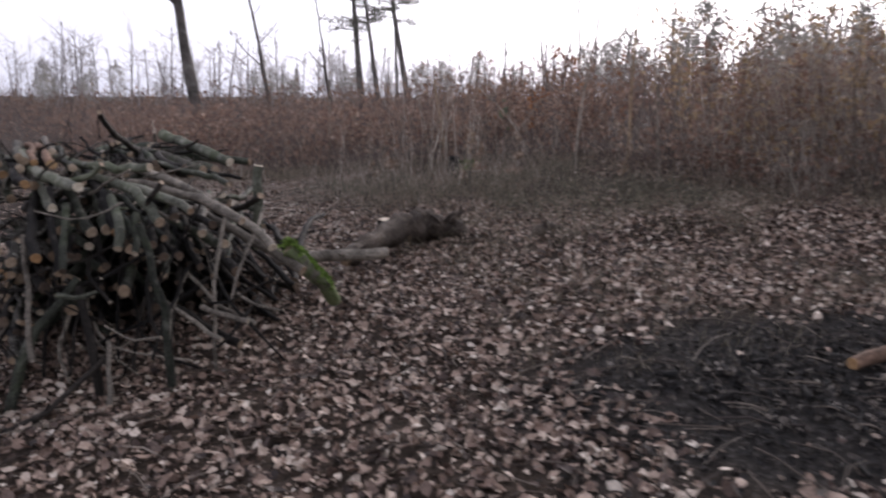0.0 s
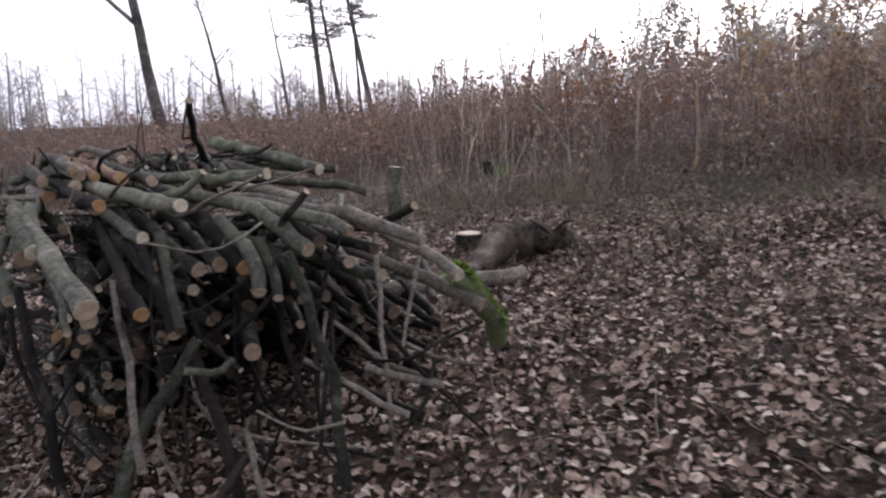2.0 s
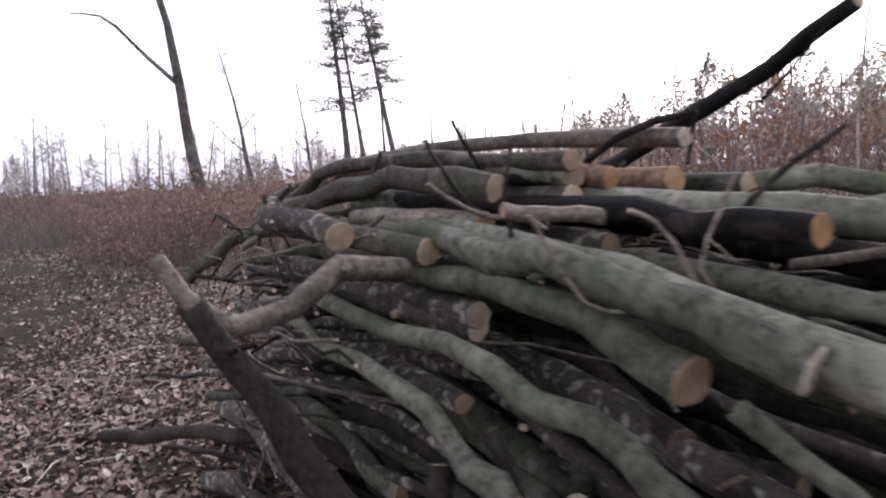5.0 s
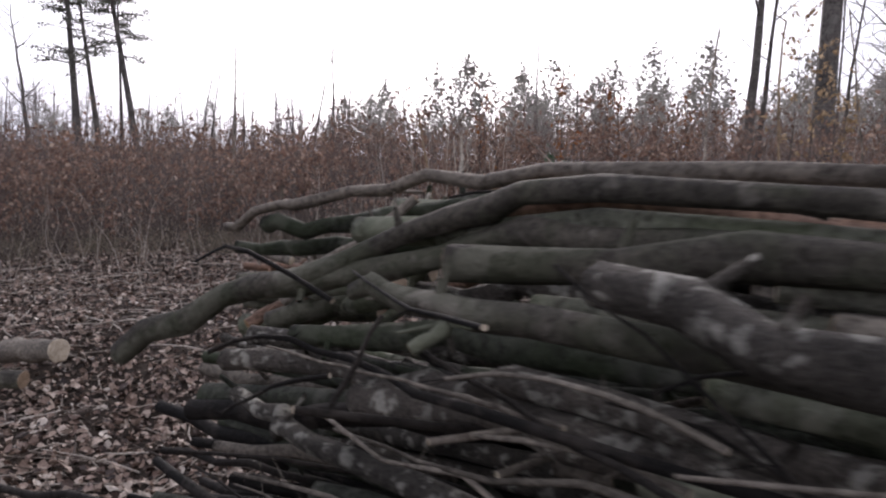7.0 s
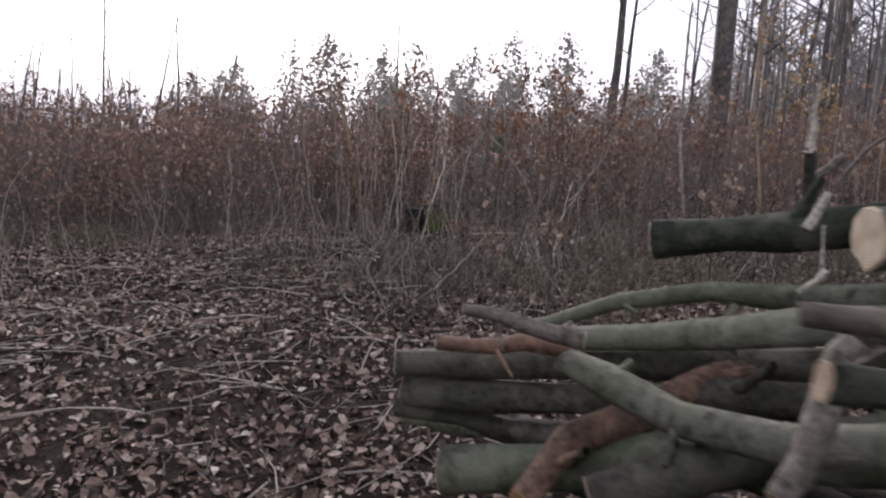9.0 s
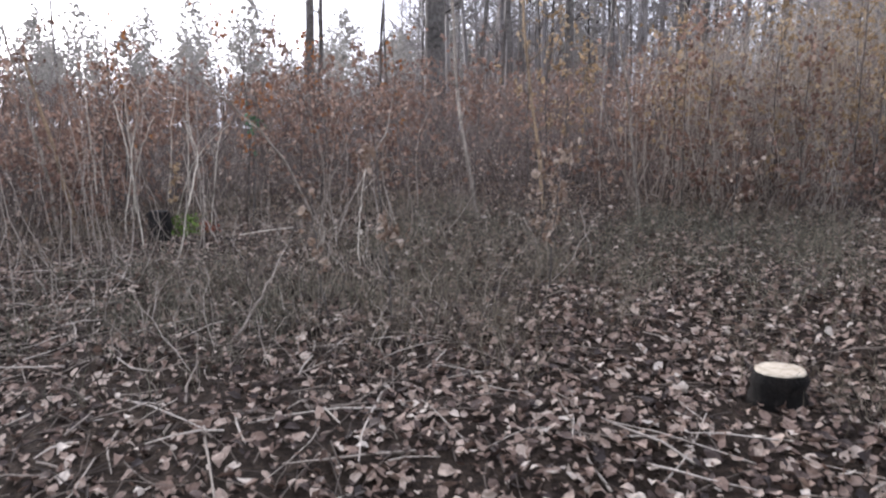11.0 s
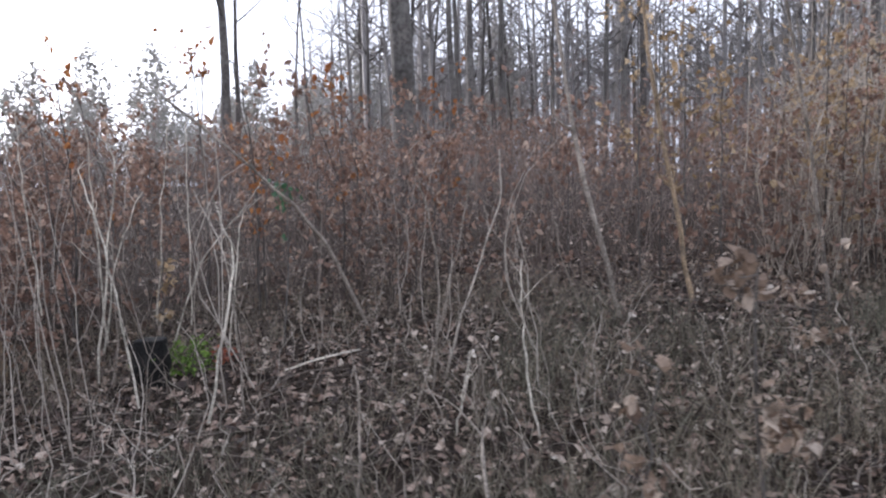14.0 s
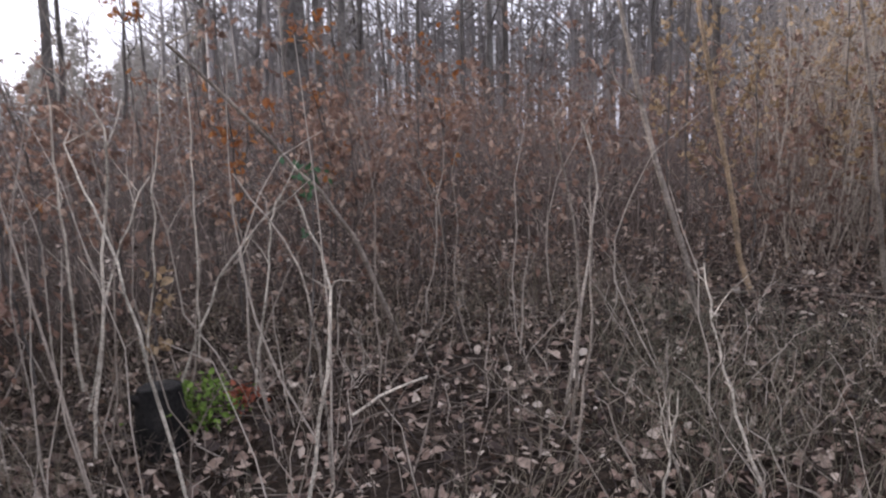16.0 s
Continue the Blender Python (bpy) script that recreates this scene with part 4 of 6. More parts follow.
log([(-4.02, 6.58, 0.621), (-3.96, 6.38, 0.629), (-3.92, 6.21, 0.638), (-3.54, 5.52, 0.65), (-3.14, 4.89, 0.62)], 0.0189, 0.0241, BARK_SPOT, CUT_TAN, "lichen-spotted log low on the flank", 3, wander=0.009, rough=0.085)
log([(-3.82, 6.24, 0.704), (-3.73, 6.03, 0.746), (-3.66, 5.85, 0.795), (-3.39, 5.35, 0.81), (-3.1, 4.91, 0.78)], 0.0292, 0.031, BARK_SPOT, CUT_PALE, "lichen-spotted log low on the flank", 3, wander=0.009, rough=0.085)
log([(-3.86, 5.96, 0.937), (-3.91, 5.94, 0.862), (-3.96, 5.92, 0.787)], 0.0043, 0.00516, BARK_DARK, CUT_TAN, "thin twig hanging on the flank", 0, name="branch", category="branch", sides=6, wander=0.003)
log([(-3.75, 6.5, 1.02), (-3.5, 6, 1.08), (-3.1, 5.3, 1.12), (-3, 5.11, 1.13), (-2.88, 4.93, 1.1)], 0.033, 0.033, BARK_GREY, CUT_TAN, GG, 1)
log([(-3.15, 9.07, 0.13), (-2.8, 8.55, 0.12), (-2.2, 7.6, 0.2)], 0.036, 0.036, BARK_BROWN, CUT_TAN, "dark log lying low at the far end of the pile", 3, wander=0.009, rough=0.085)
log([(-3.0, 9.25, -0.03), (-2.7, 8.8, 0.0), (-2.1, 7.9, 0.05)], 0.033, 0.033, BARK_GREY, CUT_TAN, "grey log lying on the ground behind the pile", 3, wander=0.009, rough=0.085)
log([(-3.7, 8.0, 0.2), (-3.4, 7.5, 0.3), (-3.0, 6.8, 0.5)], 0.033, 0.04, BARK_GREY, CUT_TAN, GG, 1)
log([(-3.9, 7.35, 0.25), (-3.6, 6.9, 0.33), (-3.2, 6.2, 0.5)], 0.036, 0.04, BARK_GREY, CUT_TAN, GG, 1)
log([(-4.05, 6.3, 0.2), (-3.8, 5.8, 0.3), (-3.4, 4.9, 0.3)], 0.04, 0.043, BARK_SPOT, CUT_TAN, "thick dark log spotted with white lichen", 3, wander=0.009, rough=0.085)
log([(-4.1, 6.2, -0.05), (-3.8, 5.7, 0.08), (-3.45, 4.9, 0.1)], 0.04, 0.04, BARK_SPOT, CUT_TAN, "dark log spotted with white lichen", 3, wander=0.009, rough=0.085)
log([(-3.95, 6.9, 0.15), (-3.7, 6.3, 0.2), (-3.3, 5.4, 0.2)], 0.04, 0.04, BARK_GREY, CUT_TAN, GG, 1)
log([(-3.97, 8.16, 0.25), (-3.85, 8.0, 0.12), (-3.7, 7.85, 0.0), (-3.5, 7.75, -0.1)], 0.02, 0.026, BARK_PALE, CUT_PALE, "broken pale branch with a white end", 0, name="branch", category="branch", sides=9)
log([(-4.75, 9.95, -0.12), (-5.1, 10.3, -0.2)], 0.073, 0.079, BARK_PALE, CUT_PALE, "short thick piece of pale log on the leaves", 0, group="")
log([(-4.9, 9.6, -0.2), (-5.4, 9.9, -0.24)], 0.046, 0.053, BARK_BROWN, CUT_TAN, "short dark log lying on the leaves", 1, group="")
log([(-3.56, 6.19, 1.11), (-3.48, 6.05, 1.13), (-3.36, 5.88, 1.13), (-3.2, 5.6, 1.11), (-3.01, 5.24, 1.12), (-2.8, 4.92, 1.09)], 0.022, 0.024, BARK_RED, CUT_ORANGE, "stripped reddish log on top of the pile", 2, wander=0.009, rough=0.085)
log([(-3.66, 5.65, 1.04), (-3.64, 5.51, 1.03), (-3.62, 5.37, 1.01), (-3.59, 5.27, 1.01), (-3.49, 5.09, 1.02), (-3.39, 4.93, 0.99)], 0.03, 0.034, BARK_SPOT, CUT_TAN, "thick pale-spotted log sloping down the flank", 3, wander=0.009, rough=0.085)
log([(-3.74, 5.98, 1.02), (-3.55, 5.76, 1.06), (-3.36, 5.45, 1.1), (-3.21, 5.17, 1.11), (-3.05, 4.92, 1.08)], 0.03, 0.03, BARK_BROWN, CUT_TAN, "straight grey-green log on the flank", 3, wander=0.009, rough=0.085)
log([(-3.14, 6.87, 1.10), (-2.84, 6.42, 1.13), (-2.7, 5.97, 1.16)], 0.014, 0.018, BARK_DARK, CUT_TAN, "crooked dark branch on top of the pile", 2, name="branch", category="branch", wander=0.02)
log([(-2.92, 6.36, 1.08), (-2.84, 6.14, 1.12), (-2.73, 5.93, 1.15)], 0.016, 0.018, BARK_DARK, CUT_TAN, "crooked dark branch on top of the pile", 2, name="branch", category="branch", wander=0.02)
log([(-2.82, 7.2, 1.17), (-2.5, 6.9, 1.1), (-1.9, 6.3, 0.98)], 0.046, 0.045, BARK_GREY, CUT_PALE, GP, 0)
log([(-2.95, 6.85, 1.04), (-2.6, 6.5, 1.02), (-2.0, 5.9, 0.95)], 0.04, 0.04, BARK_BROWN, CUT_TAN, "dark brown log on top of the pile", 3, wander=0.009, rough=0.085)
log([(-3.0, 7.2, 0.95), (-2.6, 6.8, 0.96), (-2.0, 6.2, 0.92)], 0.045, 0.045, BARK_BROWN, CUT_TAN, "dark brown log on top of the pile", 4, wander=0.009, rough=0.085)
for u in range(34):
    q, z = RNG.uniform(-1.0, 1.0), RNG.uniform(0.05, 0.95)
    a = np.array([-2.75 + q * 0.72, 6.95 + q * 0.30, 0]) + AX * RNG.normal(0.1, 0.2)
    b = a - AX * RNG.uniform(1.0, 1.8) + RNG.normal(0, 0.1, 3) * [1, 1, 0]
    b[0] = min(b[0], -1.75)
    a[2], b[2] = float(gz(a[0], a[1])) + z, float(gz(b[0], b[1])) + z + 0.05
    k, r = int(RNG.choice(6, p=[0.36, 0.1, 0.34, 0.04, 0.1, 0.06])), float(RNG.uniform(0.02, 0.042))
    log([a, (a + b) / 2 + RNG.normal(0, 0.02, 3), b], r, r * 0.9, *KINDS[k], 1)

# thin boughs and torn strips along the flank
for _ in range(46):
    t, z = RNG.random(), RNG.uniform(0.1, 1.02)
    a = np.array([-3.5 - 0.66 * t - 0.05 * (1 - z), 5.15 + 1.6 * t, 0])
    ln, tn, r = RNG.uniform(0.3, 0.85), RNG.normal(-0.05, 0.28), float(RNG.uniform(0.003, 0.0065))
    d = np.array([AX[0] * math.cos(tn) - AX[1] * math.sin(tn), AX[0] * math.sin(tn) + AX[1] * math.cos(tn), 0])
    p0, p1 = a - d * ln * 0.5, a + d * ln * 0.5
    p0[2], p1[2] = float(gz(a[0], a[1])) + z + 0.3 + RNG.normal(0, 0.05), float(gz(a[0], a[1])) + z + 0.26 + RNG.normal(0, 0.07)
    pale = RNG.random() < 0.35
    if min(p0[0], p1[0]) < -4.12:
        continue
    log([p0, a * [1, 1, 0] + [0, 0, (p0[2] + p1[2]) / 2] + RNG.normal(0, 0.03, 3), p1], r, r * 0.6, BARK_PALE if pale else BARK_DARK, CUT_PALE, "thin pale bough caught in the flank" if pale else "thin dark bough caught in the flank", 2, name="branch", category="branch", sides=7, wander=0.012)

# dark logs and crooked boughs heaped along the crest
for _ in range(30):
    t, q = RNG.random(), RNG.uniform(-1, 1)
    a = np.array([-3.0 + 0.45 * q + 0.1 * t, 7.05 - 0.7 * t, 0])
    ln, tn, r = RNG.uniform(0.5, 1.0), RNG.normal(-0.05, 0.3), float(RNG.uniform(0.016, 0.042))
    d = np.array([-AX[0] * math.cos(tn) + AX[1] * math.sin(tn), -AX[0] * math.sin(tn) - AX[1] * math.cos(tn), 0])
    a[2] = 0.98 + 0.14 * (1 - q * q) * RNG.random()
    b = a + d * ln
    b[2] = a[2] + RNG.normal(-0.07, 0.04)
    k = int(RNG.choice(6, p=[0.3, 0.02, 0.52, 0.02, 0.1, 0.04]))
    log([a, (a + b) / 2 + RNG.normal(0, 0.03, 3), b], r, r * 0.85, *KINDS[k], 2)
for _ in range(14):
    a = np.array([RNG.uniform(-3.4, -2.4), RNG.uniform(5.9, 6.9), RNG.uniform(1.0, 1.09)])
    an, ln = RNG.uniform(0, 6.3), RNG.uniform(0.25, 0.6)
    d = np.array([math.cos(an) * ln, math.sin(an) * ln, RNG.uniform(-0.02, 0.11)])
    r = float(RNG.uniform(0.005, 0.014))
    log([a, a + d * 0.45 + RNG.normal(0, 0.035, 3), a + d], r * 1.2, r * 0.5, BARK_DARK, CUT_TAN, "crooked dark bough on the crest of the pile", 2, name="branch", sides=7, category="branch")

# twigs and broken ends on the pile
log([(-2.92, 4.37, 1.05), (-2.87, 4.37, 1.02), (-2.81, 4.37, 0.90)], 0.004, 0.003, BARK_PALE, CUT_PALE, "thin pale twig lying over the logs", 0, name="branch", category="branch", sides=7, wander=0.004)
log([(-2.71, 4.51, 1.09), (-2.77, 4.49, 0.97), (-2.74, 4.47, 0.84)], 0.003, 0.004, BARK_PALE, CUT_PALE, "thin pale twig lying over the logs", 1, name="branch", category="branch", sides=7, wander=0.004)
log([(-3.20, 4.50, 1.10), (-3.12, 4.52, 1.05), (-3.03, 4.54, 1.03)], 0.003, 0.005, BARK_PALE, CUT_PALE, "thin pale twig lying over the logs", 1, name="branch", category="branch", sides=7, wander=0.004)
log([(-3.20, 4.55, 1.17), (-3.17, 4.56, 1.11), (-3.11, 4.58, 1.04)], 0.003, 0.005, BARK_DARK, CUT_PALE, "thin dark twig sticking up from the pile", 1, name="branch", category="branch", sides=7, wander=0.004)
log([(-3.05, 4.60, 1.17), (-3.07, 4.59, 1.07), (-3.06, 4.59, 1.00)], 0.003, 0.005, BARK_DARK, CUT_PALE, "thin dark twig sticking up from the pile", 0, name="branch", category="branch", sides=7, wander=0.004)
log([(-3.06, 4.38, 1.05), (-3.03, 4.38, 0.98), (-2.97, 4.39, 0.91), (-2.92, 4.40, 0.90)], 0.003, 0.004, BARK_PALE, CUT_PALE, "thin pale twig lying over the logs", 0, name="branch", category="branch", sides=7, wander=0.004)
log([(-2.44, 4.66, 1.17), (-2.56, 4.66, 1.09), (-2.64, 4.66, 1.01)], 0.005, 0.008, BARK_DARK, CUT_PALE, "crooked thin branch lying on top of the pile", 2, name="branch", category="branch", sides=7, wander=0.004)
log([(-2.47, 4.93, 1.56), (-2.53, 4.95, 1.45), (-2.59, 4.96, 1.28), (-2.62, 4.96, 1.11)], 0.0015, 0.004, BARK_DARK, CUT_PALE, "tall thin twig rising from the pile", 3, name="branch", category="branch", sides=7, wander=0.004)
log([(-2.59, 5.00, 1.44), (-2.58, 5.01, 1.28), (-2.60, 5.01, 1.11)], 0.0015, 0.0035, BARK_DARK, CUT_PALE, "tall thin twig rising from the pile", 1, name="branch", category="branch", sides=7, wander=0.004)
log([(-2.28, 4.83, 1.49), (-2.33, 4.90, 1.40), (-2.41, 5.06, 1.25)], 0.002, 0.005, BARK_DARK, CUT_PALE, "thin twig beside a dark rising branch", 2, name="branch", category="branch", sides=7, wander=0.004)
log([(-3.13, 5.09, 1.24), (-3.06, 5.11, 1.11), (-3.02, 5.11, 1.03)], 0.005, 0.008, BARK_DARK, CUT_PALE, "thin dark twig sticking up from the pile", 0, name="branch", category="branch", sides=7, wander=0.004)
log([(-3.05, 5.01, 1.10), (-2.91, 5.03, 1.09), (-2.77, 5.05, 1.06)], 0.012, 0.016, BARK_DARK, CUT_TAN, "dark crooked branch across the top of the pile", 2, name="branch", category="branch", sides=7, wander=0.004)
log([(-3.08, 4.53, 1.05), (-3.00, 4.55, 1.04), (-2.91, 4.57, 1.03)], 0.014, 0.016, BARK_PALE, CUT_TAN, "short pale branch across the top of the pile", 1, name="branch", category="branch", sides=7, wander=0.004)
log([(-1.40, 4.65, 0.89), (-1.50, 4.70, 0.86)], 0.004, 0.006, BARK_PALE, CUT_PALE, "thin pale twig jutting over the end of the pile", 2, name="branch", category="branch", sides=7, wander=0.004)
log([(-1.42, 4.67, 0.98), (-1.48, 4.70, 0.92), (-1.56, 4.73, 0.88)], 0.005, 0.008, BARK_PALE, CUT_PALE, "thin pale twig jutting over the end of the pile", 2, name="branch", category="branch", sides=7, wander=0.004)
log([(-2.21, 4.64, 1.11), (-2.34, 4.70, 1.02), (-2.52, 4.76, 0.98)], 0.018, 0.022, BARK_GREY, CUT_TAN, "grey knotty branch across the top of the pile", 2, name="branch", category="branch", sides=7, wander=0.004)
log([(-2.17, 3.99, 0.57), (-2.23, 4.12, 0.65), (-2.31, 4.30, 0.75), (-2.38, 4.48, 0.87)], 0.02, 0.026, BARK_SHADED, CUT_DARK, "dark mossy branch hanging down over the face", 3, name="branch", category="branch", sides=7, wander=0.004)
log([(-2.60, 4.03, 0.57), (-2.68, 4.17, 0.67), (-2.79, 4.32, 0.77)], 0.014, 0.017, BARK_GREY, CUT_PALE, "grey branch with a white slanting cut", 1, name="branch", category="branch", sides=7, wander=0.004)
log([(-1.84, 4.18, 0.63), (-1.89, 4.34, 0.73), (-1.98, 4.55, 0.80)], 0.022, 0.026, BARK_SHADED, CUT_PALE, "dark green branch with a pale slanting cut", 2, name="branch", category="branch", sides=7, wander=0.004)
log([(-1.67, 4.43, 0.78), (-1.77, 4.48, 0.81), (-1.85, 4.52, 0.85)], 0.01, 0.013, BARK_PALE, CUT_PALE, "pale split stick lying on the end of the pile", 0, name="branch", category="branch", sides=7, wander=0.004)
log([(-2.22, 3.86, 0.93), (-2.03, 3.94, 0.87), (-1.87, 4.14, 0.94)], 0.004, 0.006, BARK_PALE, CUT_PALE, "long pale crooked stick across the pile front", 1, name="branch", category="branch", sides=7, wander=0.004)
log([(-1.88, 3.82, 0.31), (-1.74, 3.80, 0.24), (-1.57, 3.81, 0.25)], 0.006, 0.008, BARK_PALE, CUT_PALE, "bent pale twig jutting from the pile front", 1, name="branch", category="branch", sides=7, wander=0.004)
log([(-2.10, 3.77, 0.49), (-2.00, 3.81, 0.47), (-1.99, 3.98, 0.45)], 0.013, 0.013, BARK_GREY, CUT_TAN, "grey branch lying across the pile front", 0, name="branch", category="branch", sides=7, wander=0.004)
log([(-1.02, 4.34, 0.25), (-1.19, 4.36, 0.27), (-1.35, 4.50, 0.31)], 0.008, 0.012, BARK_PALE, CUT_PALE, "thin pale branch jutting low from the pile", 1, name="branch", category="branch", sides=7, wander=0.004)
log([(-1.21, 4.23, 0.21), (-1.37, 4.26, 0.24), (-1.52, 4.33, 0.27)], 0.016, 0.018, BARK_PALE, CUT_PALE, "bent pale branch jutting low from the pile", 0, name="branch", category="branch", sides=7, wander=0.004)
log([(-3.04, 7.57, 1.04), (-3.05, 7.58, 1.16)], 0.014, 0.012, BARK_SHADED, CUT_PALE, "dark broken stub standing on the pile", 0, name="branch", category="branch", sides=7, wander=0.004)
log([(-3.05, 7.58, 1.15), (-3.05, 7.58, 1.22), (-3.06, 7.57, 1.31)], 0.011, 0.002, BARK_WHITE, CUT_PALE, "white splintered tip of a broken stub", 0, name="branch", category="branch", sides=7, wander=0.004)
log([(-3.26, 7.44, 1.00), (-3.25, 7.43, 1.03), (-3.24, 7.42, 1.07)], 0.011, 0.007, BARK_WHITE, CUT_PALE, "white splinter of torn wood", 0, name="branch", category="branch", sides=7, wander=0.004)
log([(-3.40, 7.36, 0.90), (-3.39, 7.34, 0.92), (-3.37, 7.33, 0.94)], 0.004, 0.006, BARK_WHITE, CUT_PALE, "white splinter of torn wood", 1, name="branch", category="branch", sides=7, wander=0.004)
log([(-2.78, 7.73, 1.07), (-2.76, 7.70, 1.12), (-2.74, 7.67, 1.16)], 0.012, 0.011, BARK_PALE, CUT_PALE, "short pale stub sticking up from the pile", 0, name="branch", category="branch", sides=7, wander=0.004)
log([(-2.56, 7.77, 1.09), (-2.53, 7.74, 1.17), (-2.50, 7.68, 1.23)], 0.008, 0.005, BARK_PALE, CUT_TAN, "thin branch rising from the pile", 1, name="branch", category="branch", sides=7, wander=0.004)
log([(-3.26, 7.22, 0.72), (-3.23, 7.03, 0.82), (-3.27, 6.81, 0.94)], 0.034, 0.036, BARK_RED, CUT_ORANGE, "reddish-brown stripped log inside the pile", 0)
log([(-3.29, 7.41, 0.71), (-3.28, 7.28, 0.81), (-3.24, 7.16, 0.89)], 0.022, 0.026, BARK_PALE, CUT_TAN, "split grey log leaning inside the pile", 0)
log([(-3.55, 7.12, 0.60), (-3.49, 6.94, 0.76), (-3.50, 6.71, 0.92)], 0.017, 0.024, BARK_GREY, CUT_TAN, "bent grey branch lying along the flank", 1)
log([(-3.61, 6.94, 0.77), (-3.59, 6.87, 0.78), (-3.57, 6.83, 0.78)], 0.003, 0.002, BARK_PALE, CUT_PALE, "pale strip of loose bark", 0, name="branch", category="branch", sides=7, wander=0.004)
log([(-3.35, 7.57, 0.80), (-3.41, 7.61, 0.76), (-3.47, 7.63, 0.73)], 0.012, 0.008, BARK_PALE, CUT_TAN, "short pale stick among the logs", 0, name="branch", category="branch", sides=7, wander=0.004)

# ---- fallen rotten trunk, mossy log, stump ----
log([(-0.55, 6.22, 0.22), (-1.05, 6.1, 0.22), (-1.5, 5.95, 0.2)], 0.045, 0.05, BARK_PALE, CUT_TAN, "pale grey log lying behind the pile", 1, group="")
log([(-0.95, 6.45, 0.10), (-0.75, 7.0, 0.15), (-0.5, 7.6, 0.2), (-0.2, 7.75, 0.22)], 0.075, 0.15, ROT, CUT_TAN, "rotten fallen trunk with flaking bark on the leaves", 4, group="", name="fallen_trunk", category="fallen trunk", n=26, sides=18, wander=0.012, rough=0.16)
roots = log([(-0.48, 7.6, 0.16), (-0.25, 7.68, 0.2), (0.0, 7.75, 0.14), (0.12, 7.78, 0.06)], 0.16, 0.09, ROT, CUT_TAN, "dark rotten root stock of a fallen trunk", 0, group="", name="root_stock", category="root stock", n=14, sides=18, wander=0.03, rough=0.2)
for _ in range(16):
    a = np.array([RNG.uniform(0.0, 0.5), RNG.uniform(-0.05, 0.15), RNG.uniform(0.0, 0.1)])
    d = np.array([RNG.normal(0.05, 0.12), RNG.normal(-0.04, 0.12), RNG.uniform(0.02, 0.18)])
    part("root", limb_mesh("root", curve_points([a, a + d * 0.5 + RNG.normal(0, 0.03, 3), a + d], 6), np.linspace(0.028, 0.004, 6), ROT, 6, 0.15)[0], roots)
log([(0.78, 7.25, 0.10), (1.0, 7.32, 0.24), (1.25, 7.3, 0.12)], 0.08, 0.06, ROT, CUT_TAN, "rotten piece of wood on a low mound", 3, group="", name="rotten_wood", category="rotten wood", n=12, wander=0.03, rough=0.2)
log([(-1.09, 4.83, 0.54), (-0.99, 4.88, 0.41), (-0.89, 5.06, 0.22), (-0.86, 5.23, 0.07)], 0.05, 0.055, MOSS, CUT_TAN, "curved log covered with green moss beside the pile", 0, group="", name="mossy_log")
log([(-0.75, 8.55, -0.1), (-0.75, 8.55, 0.12)], 0.14, 0.125, BARK_DARK, CUT_PALE, "low sawn tree stump with a pale top", 0, group="", name="tree_stump", category="stump", caps=(False, True), n=6, sides=16)
log([(0.02, 14.2, 0.0), (0.02, 14.2, 0.42)], 0.11, 0.09, CHAR, CHAR, "blackened broken stump among the brush", 2, group="", name="charred_stump", category="stump", caps=(False, True), n=7, sides=14)


# ---- standing trees ----
def tree_mesh(name, height, radius, lean, limbs, mat, crown_from=0.45, twig_r=0.02, spread=0.28, sides=9):
    """Trunk and limbs of a bare tree, as two meshes relative to its foot."""
    path = curve_points([(0, 0, -0.2), (lean[0] * 0.4, lean[1] * 0.4, height * 0.5), (lean[0], lean[1], height)], 12)
    path[2:] += RNG.normal(0, radius * 0.25, (10, 3)) * [1, 1, 0]
    rad = np.linspace(1.15, 0.18, 12) * radius
    trunk, _ = limb_mesh("trunk", path, rad, mat, sides, 0.04)
    limb_meshes, paths, rads = [], [], []
    for _ in range(limbs):
        t = RNG.uniform(crown_from, 0.98)
        i = min(int(t * 11), 10)
        b = path[i] + (path[i + 1] - path[i]) * (t * 11 - i)
        a, ln = RNG.uniform(0, 6.3), height * spread * RNG.uniform(0.35, 1.0) * (1.15 - t * 0.6)
        tip = b + np.array([math.cos(a) * ln * 0.75, math.sin(a) * ln * 0.75, ln * RNG.uniform(0.5, 0.95)])
        p = curve_points([b, b * 0.5 + tip * 0.5 - [0, 0, ln * 0.06], tip], 6)
        r = np.linspace(rad[i] * 0.42, twig_r * 0.5, 6)
        limb_meshes.append(limb_mesh("limb", p, r, mat, 6, 0.04)[0])
        for _ in range(7):
            j = int(RNG.integers(1, 6))
            d = RNG.normal(0, 1, 3) + [0, 0, 0.7]
            q = curve_points([p[j], p[j] + d / np.linalg.norm(d) * ln * RNG.uniform(0.15, 0.45)], 6) + np.vstack([np.zeros((1, 3)), RNG.normal(0, ln * 0.018, (5, 3))])
            paths.append(q), rads.append(np.linspace(r[j] * 0.5 + 0.004, twig_r * 0.3, 6))
    v, f = tube_arrays(np.array(paths), np.array(rads), 4)
    return trunk, limb_meshes, mesh_of("twigs", v, f, mat)


def bare_tree(x, y, height, radius, lean, limbs, label, **kw):
    ob = thing("bare_tree", (x, y, float(floor_z(x, y))), label, "tree", "bare trees of the clearing")
    trunk, limb_meshes, twigs = tree_mesh("tree", height, radius, lean, limbs, TRUNK, **kw)
    part("trunk", trunk, ob)
    for me in limb_meshes:
        part("limb", me, ob)
    tagged(part("twig_crown", twigs, ob), kind="stuff")
    return ob


